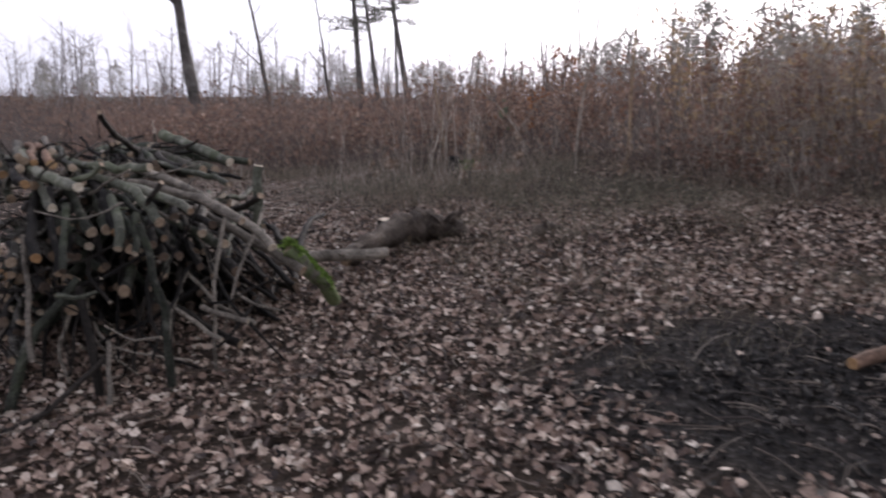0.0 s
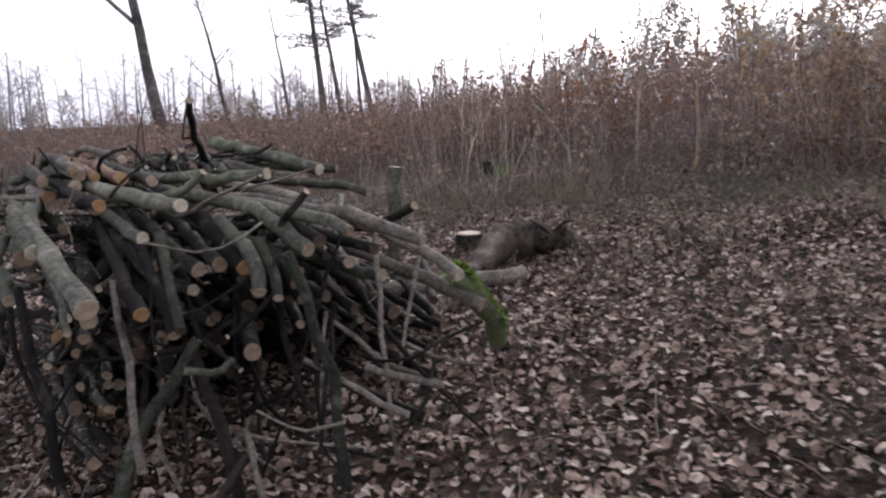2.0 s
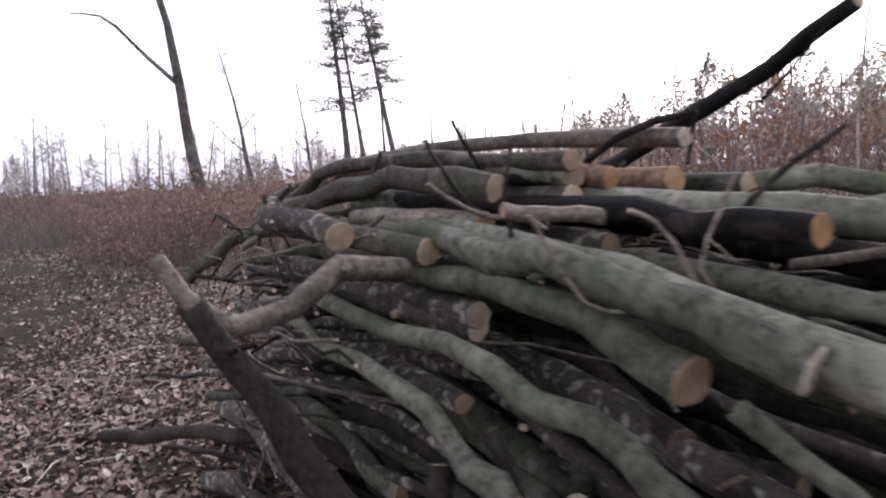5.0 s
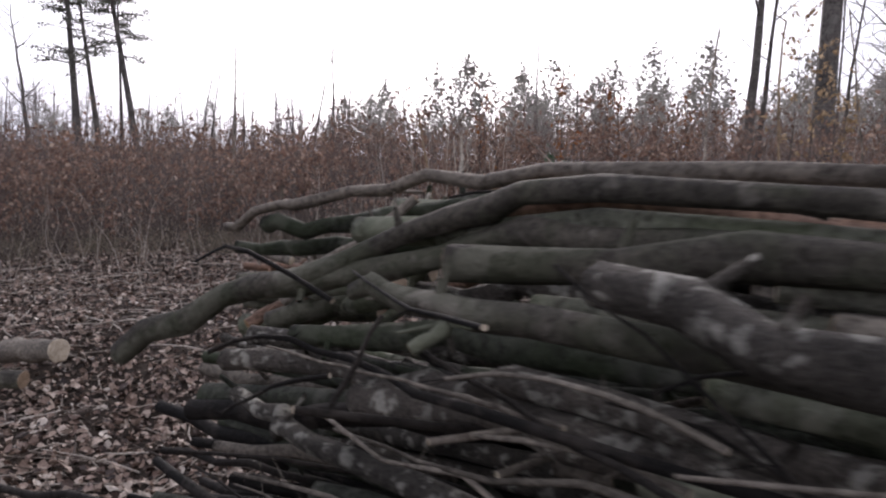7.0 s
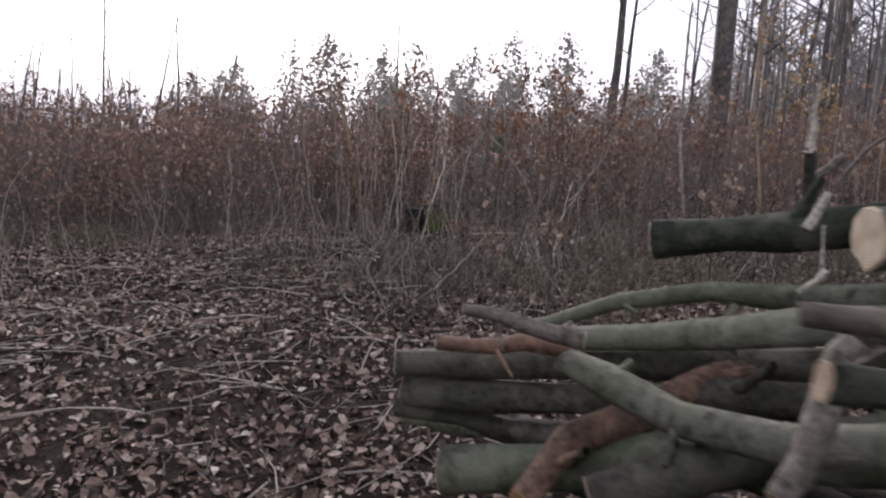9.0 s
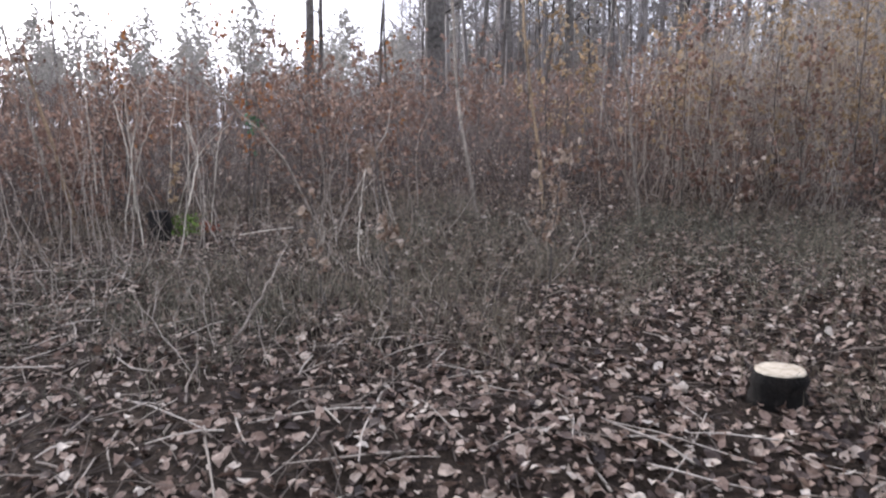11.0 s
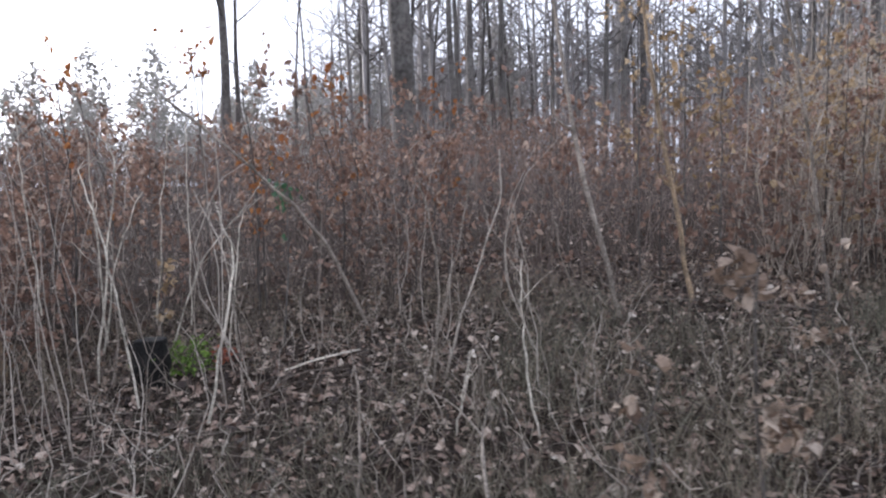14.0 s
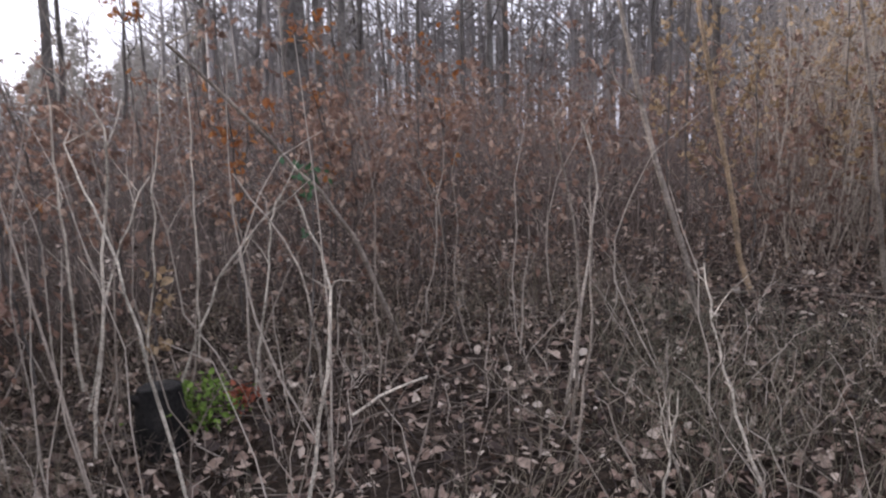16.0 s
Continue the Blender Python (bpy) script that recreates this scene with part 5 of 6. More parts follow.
def pine(x, y, height, radius, lean, crown_from, label):
    ob = thing("pine_tree", (x, y, float(floor_z(x, y))), label, "tree", "tall pines")
    path = curve_points([(0, 0, -0.2), (lean * 0.5, 0, height * 0.5), (lean, 0, height)], 12)
    rad = np.linspace(1.1, 0.2, 12) * radius
    part("trunk", limb_mesh("trunk", path, rad, TRUNK, 10, 0.03)[0], ob)
    at = []
    for _ in range(34):
        t = RNG.uniform(crown_from, 0.99)
        i = min(int(t * 11), 10)
        b = path[i] + (path[i + 1] - path[i]) * (t * 11 - i)
        a, ln = RNG.uniform(0, 6.3), height * 0.20 * RNG.uniform(0.4, 1.0) * (1.25 - t * 0.8)
        tip = b + np.array([math.cos(a) * ln, math.sin(a) * ln, ln * RNG.uniform(-0.15, 0.25)])
        p = curve_points([b, b * 0.5 + tip * 0.5 + [0, 0, ln * 0.05], tip], 5)
        part("limb", limb_mesh("limb", p, np.linspace(radius * 0.22, 0.02, 5), TRUNK, 6, 0.04)[0], ob)
        for _ in range(int(RNG.integers(2, 6))):
            c = p[int(RNG.integers(2, 5))] + RNG.normal(0, 0.25, 3) * [1, 1, 0.5]
            at.append(c + RNG.normal(0, 0.36, (34, 3)) * [1.3, 1.3, 0.5])
    at = np.vstack(at)
    m = len(at)
    v, f = leaf_arrays(at, RNG.uniform(0.12, 0.27, m), RNG.uniform(0, 6.3, m), RNG.normal(0, 0.6, m), RNG.normal(0, 0.8, m), 0.2)
    tagged(part("crown", mesh_of("crown", v, f, NEEDLE, False), ob, "sparse green needle clumps, paled for haze"), kind="stuff")
    return ob


def spot(bearing, far, origin=(-2.5, 3.0)):
    """A place by its bearing (degrees to the right of +y) and distance from the clearing's middle."""
    a = radians(bearing)
    return origin[0] + math.sin(a) * far, origin[1] + math.cos(a) * far


big = bare_tree(-14.35, 42.3, 19.0, 0.33, (-3.2, 0.5), 3, "tall leaning bare tree with one long side limb", crown_from=0.7)
limb = curve_points([(-1.0, 0.15, 7.2), (-2.6, 0, 8.8), (-4.3, -0.2, 10.6), (-6.0, -0.3, 10.9)], 8)
part("limb", limb_mesh("limb", limb, np.linspace(0.13, 0.03, 8), TRUNK, 8)[0], big)
bare_tree(-24.3, 99, 20.0, 0.30, (-3.5, 0), 14, "bare tree with a few steep limbs", crown_from=0.3, spread=0.42)
bare_tree(-17.9, 108, 18.0, 0.28, (-2.0, 0), 13, "bare tree with a few steep limbs", crown_from=0.33, spread=0.42)
pine(-10.9, 89, 25, 0.38, -1.6, 0.34, "tall pine with a ragged high crown")
pine(-9.0, 91, 23, 0.30, -2.8, 0.36, "tall pine with a ragged high crown")
pine(-7.0, 93, 21, 0.2, -0.6, 0.6, "slender pine with a thin crown")
pine(-5.3, 90, 26, 0.34, -4.2, 0.4, "leaning tall pine with a ragged crown")
bare_tree(10.75, 18.15, 17.0, 0.26, (0.1, 0.2), 14, "thick bare tree standing in the brush", crown_from=0.35)
bare_tree(25.6, 36.1, 20.0, 0.24, (0.3, 0), 10, "slender bare tree beyond the brush", crown_from=0.4)
bare_tree(26.6, 36.4, 16.0, 0.14, (0.8, 0), 8, "thin forked bare tree beyond the brush", crown_from=0.3)
for bx, far, h, r in [(2.4, 105, 13, 0.13), (3.0, 100, 14.5, 0.12), (5.4, 100, 17, 0.12), (10.0, 80, 14, 0.12), (11.6, 78, 15, 0.13), (12.6, 78, 13.5, 0.11), (14.6, 80, 12, 0.14), (26.5, 70, 17, 0.12), (29.5, 70, 14, 0.1), (8.8, 90, 12, 0.1)]:
    x, y = spot(bx, far)
    bare_tree(x, y, h, r, (RNG.normal(0, 0.9), 0), 5, "thin dead pole of a tree with a few twigs", crown_from=0.55, spread=0.16)
for _ in range(72):
    x, y = spot(RNG.uniform(46, 112), RNG.uniform(24, 66))
    if abs(x - 10.75) > 1.5 and y > edge_y(x) + 3:
        bare_tree(x, y, RNG.uniform(12, 20), RNG.uniform(0.06, 0.17), (RNG.normal(0, 0.7), RNG.normal(0, 0.7)), 7, "slender bare tree at the edge of the wood", crown_from=0.35, sides=7)

# the far wood all round, and young conifers before it, both in haze-paled colours
paths, rads = [], []
for b in np.concatenate([RNG.uniform(-40, 30, 200), RNG.uniform(30, 50, 24), RNG.uniform(50, 118, 560), RNG.uniform(120, 320, 50)]):
    far = RNG.uniform(120, 190) if b < 50 else RNG.uniform(45, 115)
    x, y = spot(b, far)
    z, h = float(gz(x, y)), (RNG.uniform(10, 17) if b < 0 else RNG.uniform(9, 15)) if b < 50 else RNG.uniform(11, 19)
    top = np.array([x + RNG.normal(0, 0.8), y, z + h * 0.8])
    foot = np.array([x, y, z])
    paths.append(curve_points([foot, top], 4)), rads.append(np.linspace(h * 0.015, h * 0.004, 4))
    for _ in range(15):
        t = RNG.uniform(0.1 if b < 12 else 0.35, 0.98)
        s = foot * (1 - t) + top * t
        a, ln = RNG.uniform(0, 6.3), h * RNG.uniform(0.14, 0.34) * (1.1 - 0.5 * t)
        tip = s + np.array([math.cos(a) * ln * 0.9, math.sin(a) * ln * 0.9, ln * RNG.uniform(0.4, 0.9)])
        p = curve_points([s, tip], 4) + np.vstack([np.zeros((1, 3)), RNG.normal(0, ln * 0.07, (3, 3))])
        paths.append(p), rads.append(np.linspace(h * 0.004, h * 0.0013, 4))
        for _ in range(2):
            e = p[int(RNG.integers(1, 4))]
            q = curve_points([e, e + RNG.normal(0, ln * 0.28, 3) + [0, 0, ln * 0.22]], 4) + np.vstack([np.zeros((1, 3)), RNG.normal(0, ln * 0.04, (3, 3))])
            paths.append(q), rads.append(np.linspace(h * 0.0024, h * 0.001, 4))
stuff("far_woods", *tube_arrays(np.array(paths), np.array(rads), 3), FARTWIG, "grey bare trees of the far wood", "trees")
at, sz = [], []
for b in np.concatenate([RNG.uniform(12, 66, 120), RNG.uniform(-60, 12, 60)]):
    x, y = spot(b, RNG.uniform(60, 115) if b > 12 else RNG.uniform(110, 150))
    h, m = RNG.uniform(0.5, 1.0) * (7.2 + max(0, b - 14) * 0.10), 1100
    pointed = RNG.random() < 0.03
    t = RNG.random(m)
    a = RNG.uniform(0, 6.3, m)
    wide = (1.04 - t) ** 0.8 if pointed else np.clip(1 - np.abs(2 * t - 1) ** 5, 0.05, 1)
    lobe = 0.75 + 0.35 * np.sin(a * 3 + t * 9 + b) * np.sin(t * 17 + a)
    rr = wide * h * (0.24 if pointed else 0.27) * RNG.random(m) ** 0.45 * lobe
    at.append(np.stack([x + np.cos(a) * rr, y + np.sin(a) * rr, float(gz(x, y)) + 0.5 + t * h * RNG.uniform(0.9, 1.08, m)], 1)), sz.append(np.full(m, h * 0.042))
at, sz = np.vstack(at), np.concatenate(sz)
m = len(at)
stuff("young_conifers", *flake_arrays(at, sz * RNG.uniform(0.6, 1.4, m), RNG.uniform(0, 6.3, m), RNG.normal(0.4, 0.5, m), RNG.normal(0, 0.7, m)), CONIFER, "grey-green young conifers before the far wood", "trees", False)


# ---- stalks and saplings where the path meets the brush ----
def stalks(name, count, xr, yr, height, radius, mat, label, lean=0.2, sides=4):
    x, y = RNG.uniform(*xr, count), RNG.uniform(*yr, count)
    h = RNG.uniform(*height, count)
    base = np.stack([x, y, floor_z(x, y) - 0.02], 1)
    tip = base + np.stack([RNG.normal(0, lean, count) * h, RNG.normal(0, lean, count) * h, h], 1)
    r = RNG.uniform(*radius, count)
    p, rr = stems(base, tip, RNG.normal(0, 0.10, (count, 3)) * h[:, None], r, r * 0.3, 7, 0.016)
    v, f = tube_arrays(p, rr, sides)
    k = RNG.integers(0, count, count)
    j = RNG.integers(2, 6, count)
    b2 = p[k, j]
    l2 = h[k] * RNG.uniform(0.1, 0.3, count)
    t2 = b2 + np.stack([RNG.normal(0, 0.5, count) * l2, RNG.normal(0, 0.5, count) * l2, l2 * 0.8], 1)
    p2, r2 = stems(b2, t2, RNG.normal(0, 0.05, (count, 3)) * l2[:, None], r[k] * 0.5, r[k] * 0.2, 4, 0.004)
    v2, f2 = tube_arrays(p2, r2, 3)
    return stuff(name, np.vstack([v, v2]), [f, f2 + len(v)], mat, label, "stalks")


stalks("dry_stalks", 34, (-1.3, 0.9), (13.4, 15.6), (0.9, 2.0), (0.003, 0.0065), PALESTEM, "tall bleached stalks standing before the brush", 0.11)
stalks("dry_stalks", 14, (0.2, 3.2), (11.4, 14.0), (0.5, 1.5), (0.0025, 0.0055), PALESTEM, "bleached stalks at the edge of the brush", 0.14)
stalks("dry_stalks", 190, (-2.2, 1.8), (10.3, 13.8), (0.15, 0.6), (0.002, 0.0045), PALESTEM, "short bleached stalks among dead leaves", 0.35)
stalks("dry_stalks", 220, (-2.4, 2.4), (10.2, 14.2), (0.2, 0.8), (0.002, 0.005), TWIG, "short dark stalks among dead leaves", 0.3)
stalks("dry_stalks", 90, (-6.5, -1.0), (12.8, 14.8), (0.3, 1.2), (0.0025, 0.005), PALESTEM, "bleached stalks before the thicket", 0.2)


def sapling(points, r, mat, label, twigs=5, leaves=0, leaf_mat=None, reach=0.3, group="saplings before the brush"):
    base = np.array(points[0], float)
    ob = thing("sapling", base, label, "sapling", group)
    path = curve_points(points, 12) - base
    path[1:] += RNG.normal(0, 0.006, (11, 3))
    part("trunk", limb_mesh("trunk", path, np.linspace(r, r * 0.45, 12), mat, 8, 0.05)[0], ob)
    tips = []
    for _ in range(twigs):
        i = int(RNG.integers(4, 12))
        a, ln = RNG.uniform(0, 6.3), reach * RNG.uniform(0.4, 1.1)
        tip = path[i] + [math.cos(a) * ln * 0.7, math.sin(a) * ln * 0.7, ln * RNG.uniform(0.2, 0.8)]
        q = curve_points([path[i], path[i] * 0.5 + tip * 0.5 + RNG.normal(0, 0.02, 3), tip], 6)
        part("twig", limb_mesh("twig", q, np.linspace(r * 0.4, r * 0.15, 6), mat, 5, 0.03)[0], ob)
        tips.append(q)
    if leaves and tips:
        k = RNG.integers(0, len(tips), leaves)
        j = RNG.integers(1, 6, leaves)
        at = np.array([tips[a][b] for a, b in zip(k, j)]) + RNG.normal(0, 0.025, (leaves, 3))
        v, f = leaf_arrays(at, RNG.uniform(0.035, 0.075, leaves), RNG.uniform(0, 6.3, leaves), RNG.normal(0.8, 0.5, leaves), RNG.normal(0, 0.8, leaves), 0.5)
        part("leaves", mesh_of("leaves", v, f, leaf_mat, False), ob, "withered curled leaves")
    return ob


sapling([(1.95, 11.78, 0.22), (1.96, 11.85, 0.65), (2.07, 12.10, 1.49), (2.26, 12.30, 2.42), (2.40, 12.41, 3.01)], 0.024, SAPBARK, "slanting pale sapling trunk before the brush")
sapling([(2.55, 11.35, 0.3), (2.68, 11.43, 0.57), (2.72, 11.58, 1.40), (2.78, 11.75, 2.38), (2.83, 11.80, 3.04)], 0.024, OCHREBARK, "ochre-coloured slanting sapling trunk")
sapling([(2.9, 10.45, 0.35), (2.85, 10.6, 1.5), (2.75, 10.85, 3.0)], 0.018, SAPBARK, "thin pale sapling trunk before the brush")
sapling([(-0.45, 15.1, 0.05), (-0.58, 15.1, 0.9), (-0.85, 15.1, 2.1)], 0.022, SAPBARK, "slanting pale sapling trunk before the brush")
sapling([(-2.95, 17.6, -0.15), (-2.92, 17.6, 1.3), (-2.9, 17.7, 2.9)], 0.024, SAPBARK, "pale upright sapling in the thicket")
sapling([(1.47, 13.54, 0.24), (1.2, 13.7, 0.88), (0.85, 13.92, 1.35), (0.27, 14.2, 1.88)], 0.018, SAPBARK, "dead thin trunk leaning over into the brush", 4)
sapling([(0.62, 12.52, 0.15), (0.83, 12.46, 0.62), (1.24, 12.39, 1.22), (1.46, 12.48, 1.52)], 0.010, SAPBARK, "short pale sapling trunk before the brush", 3)
sapling([(0.1, 12.45, 0.1), (0.45, 12.4, 0.75), (0.97, 12.42, 1.5)], 0.007, SAPBARK, "thin bent cane among dead leaves", 4)
sapling([(-0.14, 13.36, 0.08), (-0.13, 13.4, 0.6), (-0.1, 13.5, 1.0), (0.02, 13.8, 1.32)], 0.007, SAPBARK, "thin pale cane bowed over at its top", 2)
sapling([(0.38, 12.48, 0.1), (0.42, 12.45, 0.9), (0.33, 12.55, 1.5)], 0.008, SAPBARK, "thin pale upright cane", 2)
sapling([(-0.02, 12.04, 0.1), (0.1, 12.1, 0.3), (0.32, 12.1, 0.62)], 0.007, SAPBARK, "short forked cane among dead leaves", 3)
sapling([(-1.75, 11.25, -0.05), (-1.3, 11.45, 0.16), (-0.8, 11.7, 0.42)], 0.011, SAPBARK, "pale broken branch leaning up from the leaves", 3)
sapling([(-1.5, 11.75, -0.05), (-1.45, 11.8, 0.4), (-1.3, 11.9, 0.8)], 0.006, SAPBARK, "thin pale cane with side twigs", 4)
sapling([(-0.85, 10.75, 0.0), (-0.9, 10.78, 0.6), (-0.98, 10.8, 1.15)], 0.006, TRUNK, "small sapling with pale curled leaves", 9, 60, PALELEAF, 0.22)
sapling([(0.25, 10.2, 0.08), (0.25, 10.18, 0.6), (0.28, 10.15, 1.0)], 0.006, TRUNK, "small sapling with pale curled leaves", 9, 70, PALELEAF, 0.32)
sapling([(0.9, 10.6, 0.15), (0.95, 10.6, 0.6), (0.95, 10.6, 0.95)], 0.006, TRUNK, "small sapling with pale curled leaves", 8, 60, PALELEAF, 0.3)
sapling([(-1.05, 11.1, 0.0), (-1.2, 11.05, 0.5), (-1.3, 11.0, 0.85)], 0.005, TRUNK, "small sapling with pale curled leaves", 6, 26, PALELEAF, 0.2)
sapling([(2.2, 9.4, 0.25), (2.2, 9.4, 0.7), (2.25, 9.4, 1.1)], 0.007, TRUNK, "small sapling with pale curled leaves", 9, 70, PALELEAF, 0.35)
sapling([(0.93, 13.9, 0.2), (0.95, 13.86, 0.9), (0.95, 13.84, 1.45)], 0.007, TRUNK, "sapling that has kept a few green leaves", 6, 26, GREENLEAF, 0.2)
sapling([(0.34, 14.45, 0.15), (0.34, 14.42, 0.6), (0.34, 14.4, 0.9)], 0.006, TRUNK, "sapling with a few yellow leaves", 6, 24, OCHRELEAF, 0.2)
sapling([(-0.30, 14.28, 0.23), (-0.20, 14.25, 0.96), (-0.10, 14.27, 1.46), (-0.07, 14.38, 1.62)], 0.007, CANEBARK, "tall bleached cane before the brush", 3)
sapling([(0.04, 14.59, 0.37), (0.01, 14.60, 1.12), (-0.02, 14.58, 1.71)], 0.007, CANEBARK, "tall bleached cane before the brush", 3)
sapling([(-0.45, 13.80, 0.18), (-0.39, 14.04, 0.97), (-0.36, 14.25, 1.44)], 0.007, CANEBARK, "bleached cane leaning across others", 3)
sapling([(-0.12, 14.44, 0.35), (-0.11, 14.28, 0.94), (-0.02, 14.15, 1.32)], 0.006, CANEBARK, "bleached cane leaning across others", 3)
sapling([(0.24, 14.28, 0.24), (0.30, 14.01, 0.88), (0.41, 13.81, 1.15)], 0.007, CANEBARK, "bleached cane leaning across others", 3)
sapling([(0.45, 13.98, 0.25), (0.45, 13.88, 0.85), (0.50, 13.85, 1.17)], 0.006, CANEBARK, "thin pale upright cane", 3)
sapling([(-0.41, 13.36, 0.14), (-0.31, 13.28, 0.71), (-0.19, 13.35, 1.00), (-0.20, 13.44, 1.27)], 0.008, CANEBARK, "long bleached cane with a bowed tip", 3)
sapling([(0.31, 14.45, 0.45), (0.32, 14.36, 1.17), (0.40, 14.33, 1.80)], 0.005, CANEBARK, "thin pale upright cane", 3)
sapling([(0.39, 14.23, 0.44), (0.38, 14.19, 1.22), (0.43, 14.22, 1.74)], 0.005, CANEBARK, "thin pale upright cane", 3)
sapling([(-0.10, 14.71, 0.44), (-0.16, 14.75, 1.03), (-0.20, 14.75, 1.62)], 0.007, TRUNK, "dark thin cane before the brush", 3)
sapling([(-0.16, 14.92, 0.56), (-0.13, 15.04, 1.28), (-0.10, 15.11, 1.78)], 0.006, CANEBARK, "tall bleached cane before the brush", 3)
sapling([(0.06, 11.76, 0.10), (0.16, 11.85, 0.36), (0.28, 11.92, 0.65), (0.40, 11.96, 0.94)], 0.007, CANEBARK, "bent pale cane over the leaves", 3)
sapling([(-0.07, 12.13, 0.12), (-0.04, 12.11, 0.33), (-0.01, 12.08, 0.52)], 0.006, CANEBARK, "short pale cane among dead leaves", 3)
sapling([(-0.14, 15.33, 0.05), (-0.2, 15.4, 0.6), (-0.3, 15.5, 1.2), (-0.42, 15.6, 1.9)], 0.03, OCHREBARK, "broken ochre trunk leaning at the edge of the brush", 2)
log([(0.33, 13.45, 0.22), (0.6, 13.35, 0.24), (0.82, 13.22, 0.26)], 0.007, 0.006, BARK_WHITE, CUT_PALE, "pale stick lying on the leaves", 0, group="", name="stick", category="stick", sides=7)
for x, y, h, n in [(1.5, 14.6, 1.9, 60), (2.3, 14.3, 1.8, 70), (3.0, 13.6, 1.9, 60), (2.0, 15.6, 2.2, 60), (0.6, 15.6, 2.1, 40)]:
    z = float(floor_z(x, y))
    sapling([(x, y, z - 0.05), (x + 0.05, y, z + h * 0.5), (x, y + 0.05, z + h)], 0.009, TRUNK, "sapling with rust-orange leaves in the thicket", 12, n, ORANGELEAF, 0.45)
for _ in range(13):
    x = RNG.uniform(3.0, 6.5)
    y = edge_y(x) + RNG.uniform(0.1, 1.8)
    z, h = float(floor_z(x, y)), RNG.uniform(1.6, 2.8)
    sapling([(x, y, z - 0.05), (x + RNG.normal(0, 0.08), y, z + h * 0.5), (x + RNG.normal(0, 0.15), y, z + h)], 0.009, TRUNK, "sapling with ochre leaves at the edge of the thicket", 14, 110, OCHRELEAF, 0.5)
for _ in range(30):
    x = RNG.uniform(-0.5, 5.0)
    y = edge_y(x) + RNG.uniform(0.1, 2.6)
    z, h = float(floor_z(x, y)), RNG.uniform(1.2, 2.1)
    sapling([(x, y, z - 0.05), (x + RNG.normal(0, 0.1), y, z + h * 0.5), (x + RNG.normal(0, 0.2), y, z + h)], 0.007, TRUNK, "sapling with reddish-brown leaves at the edge of the thicket", 11, 110, REDLEAF, 0.5)
# boughs tangled on the crest
for _ in range(6):
    a = np.array([RNG.uniform(-3.05, -2.5), RNG.uniform(5.6, 6.5), RNG.uniform(1.0, 1.08)])
    an, ln = RNG.uniform(0.3, 3.4), RNG.uniform(0.3, 0.6)
    d = np.array([math.cos(an) * ln, math.sin(an) * ln, RNG.uniform(0.04, 0.14)])
    r = float(RNG.uniform(0.010, 0.02))
    log([a, a + d * 0.5 + RNG.normal(0, 0.03, 3), a + d], r, r * 0.6, BARK_DARK, CUT_TAN, "crooked dark bough tangled on the crest of the pile", 3, name="branch", sides=9, category="branch")
m = 46
at = np.stack([0.5 + RNG.normal(0, 0.07, m), 14.05 + RNG.normal(0, 0.06, m), np.zeros(m)], 1)
at[:, 2] = floor_z(at[:, 0], at[:, 1]) + RNG.uniform(0.03, 0.14, m)
stuff("bramble_leaves", *leaf_arrays(at, RNG.uniform(0.03, 0.06, m), RNG.uniform(0, 6.3, m), RNG.normal(0, 0.5, m), RNG.normal(0, 0.5, m)), REDBRAMBLE, "red bramble leaves beside the moss", "leaves", False)
# moss and a patch of leaves by the charred stump
m = 260
at = np.stack([0.28 + RNG.normal(0, 0.09, m), 14.15 + RNG.normal(0, 0.09, m), np.zeros(m)], 1)
at[:, 2] = floor_z(at[:, 0], at[:, 1]) + RNG.uniform(0.02, 0.22, m)
stuff("moss_patch", *leaf_arrays(at, RNG.uniform(0.02, 0.05, m), RNG.uniform(0, 6.3, m), RNG.normal(0, 0.6, m), RNG.normal(0, 0.6, m)), GREENMOSS, "bright green moss beside a charred stump", "moss", False)
m = 1500
t = RNG.random(m)
ang = RNG.normal(1.2, 0.7, m)
at = np.stack([-1.09 + 0.2 * t + np.cos(ang) * 0.066, 4.83 + 0.23 * t + RNG.normal(-0.03, 0.02, m), 0.54 + -0.32 * t + np.sin(ang) * 0.07], 1)
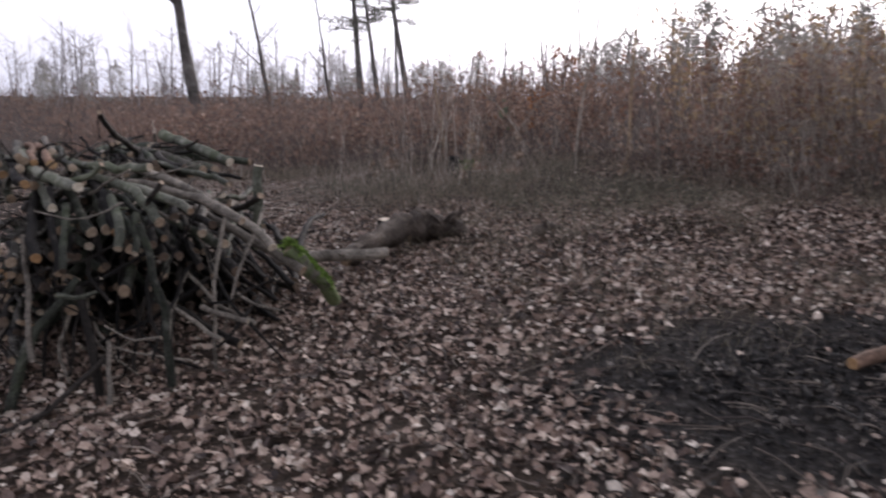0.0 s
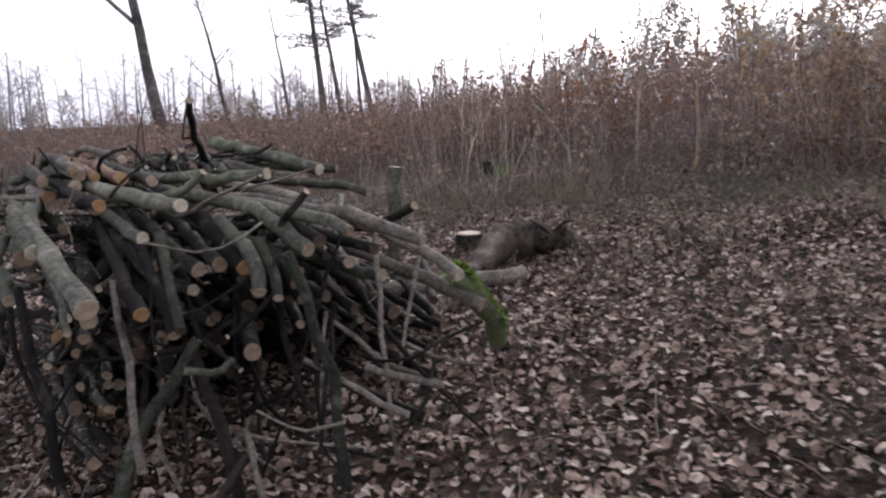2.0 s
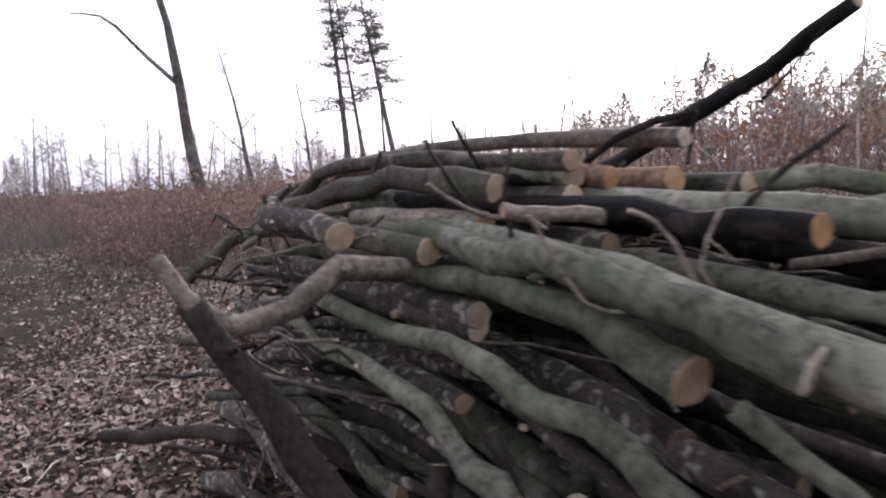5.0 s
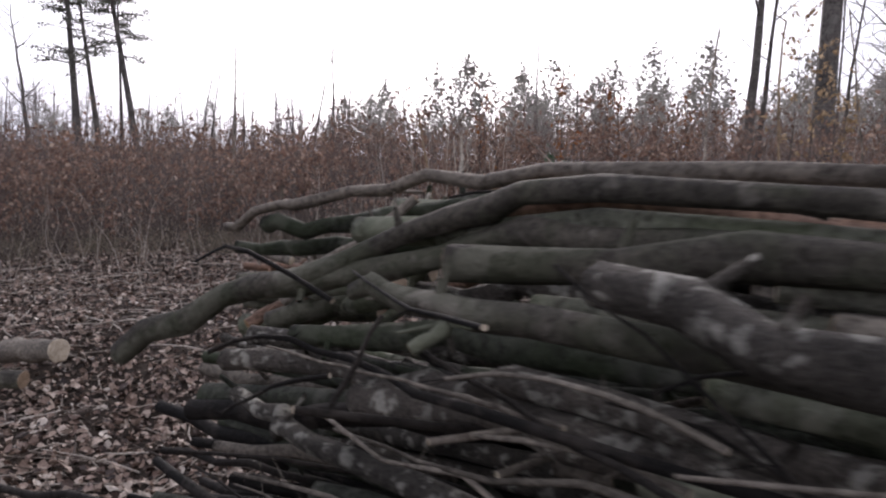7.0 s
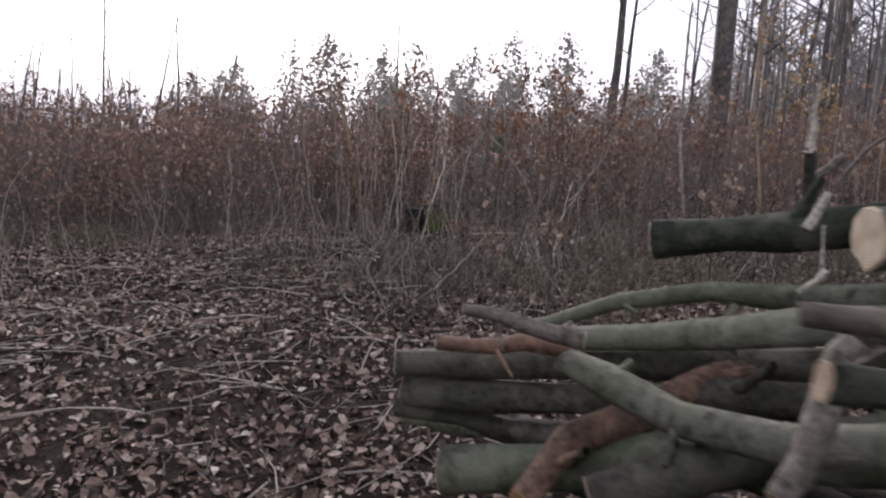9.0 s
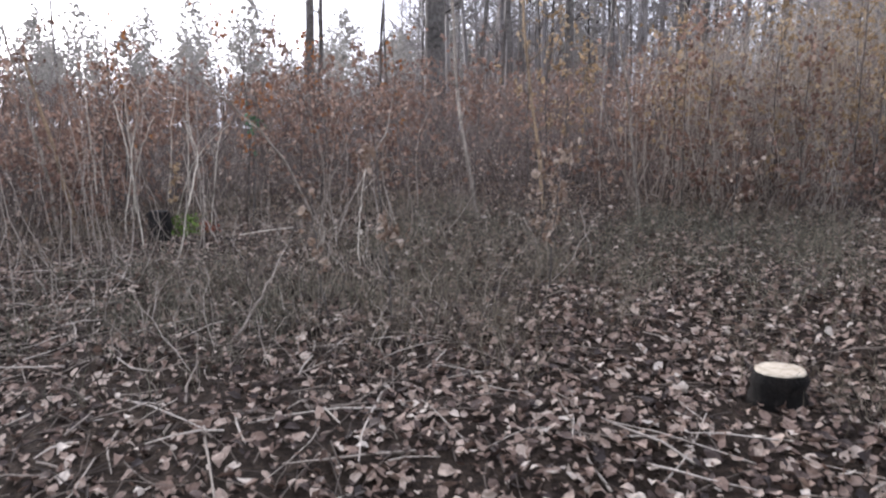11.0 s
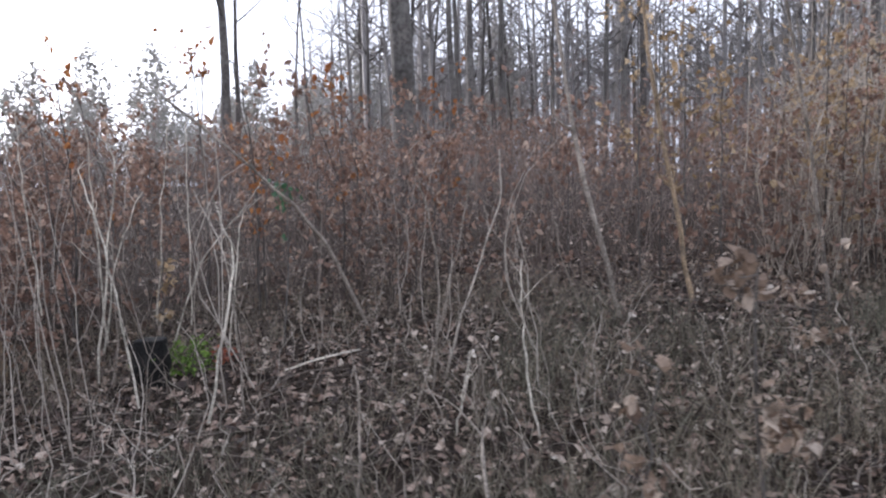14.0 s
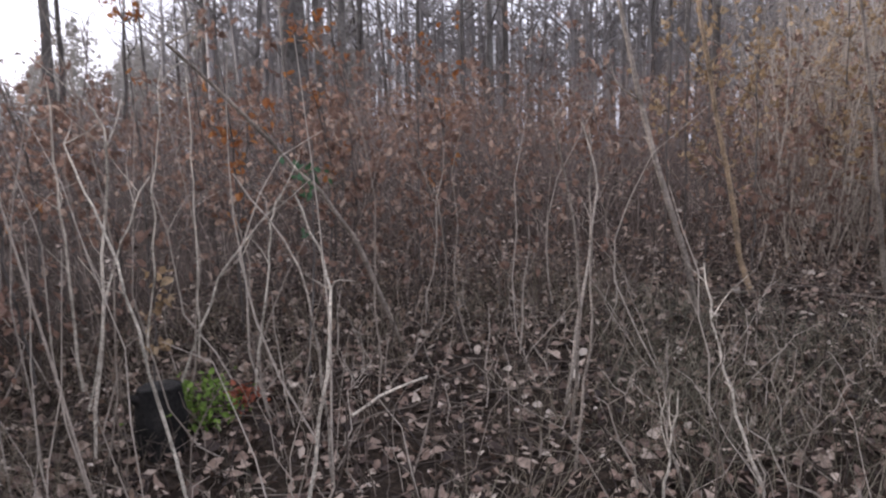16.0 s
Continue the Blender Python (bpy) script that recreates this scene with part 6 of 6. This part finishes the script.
stuff("moss_patch", *leaf_arrays(at, RNG.uniform(0.014, 0.036, m), RNG.uniform(0, 6.3, m), RNG.normal(0, 0.8, m), RNG.normal(0, 0.8, m)), GREENMOSS, "green moss on a curved log", "moss", False)
# remains in the fire place
log([(2.0, 3.5, 0.25), (2.3, 3.62, 0.27), (2.6, 3.6, 0.27)], 0.035, 0.04, BARK_RED, CUT_ORANGE, "half-burnt orange piece of wood in the ashes", 1, group="")
for _ in range(44):
    a = RNG.uniform(0, 6.3)
    x, y = 2.15 + RNG.normal(0, 0.6), 3.4 + RNG.normal(0, 0.45)
    ln = RNG.uniform(0.05, 0.22)
    dx, dy = math.cos(a) * ln, math.sin(a) * ln
    r = float(RNG.uniform(0.008, 0.022))
    log([(x, y, float(floor_z(x, y)) + r * 0.8), (x + dx, y + dy, float(floor_z(x + dx, y + dy)) + r * 0.8)], r, r * 0.7, CHAR, CHAR, "charred piece of wood in the ashes", 0, group="charred wood of the fire place", name="charred_wood", category="charred wood", sides=7)
m = 5200
x, y = 2.1 + RNG.normal(0, 0.75, m), 3.4 + RNG.normal(0, 0.5, m)
at = np.stack([x, y, floor_z(x, y) + RNG.uniform(0.003, 0.03, m)], 1)
stuff("charcoal_bits", *leaf_arrays(at, RNG.uniform(0.012, 0.05, m), RNG.uniform(0, 6.3, m), RNG.normal(0, 0.5, m), RNG.normal(0, 0.5, m), 0.4), COAL, "black charcoal bits and scorched leaves in the ashes", "charcoal", False)
ground_twigs("fallen_twigs", 60, (0.7, 3.6), (2.3, 4.6), (0.06, 0.4), (0.002, 0.006), TWIG, "scorched twigs lying in the ashes")
# splinters and chips of wood round the pile
m = 420
x, y = RNG.uniform(-6.2, -1.0, m), RNG.uniform(3.0, 9.5, m)
at = np.stack([x, y, floor_z(x, y) + 0.035], 1)
stuff("wood_chips", *flake_arrays(at, RNG.uniform(0.025, 0.085, m), RNG.uniform(0, 6.3, m), RNG.normal(0, 0.25, m), RNG.normal(0, 0.3, m)), PALESTEM, "pale splinters of wood on the leaves round the pile", "wood chips", False)
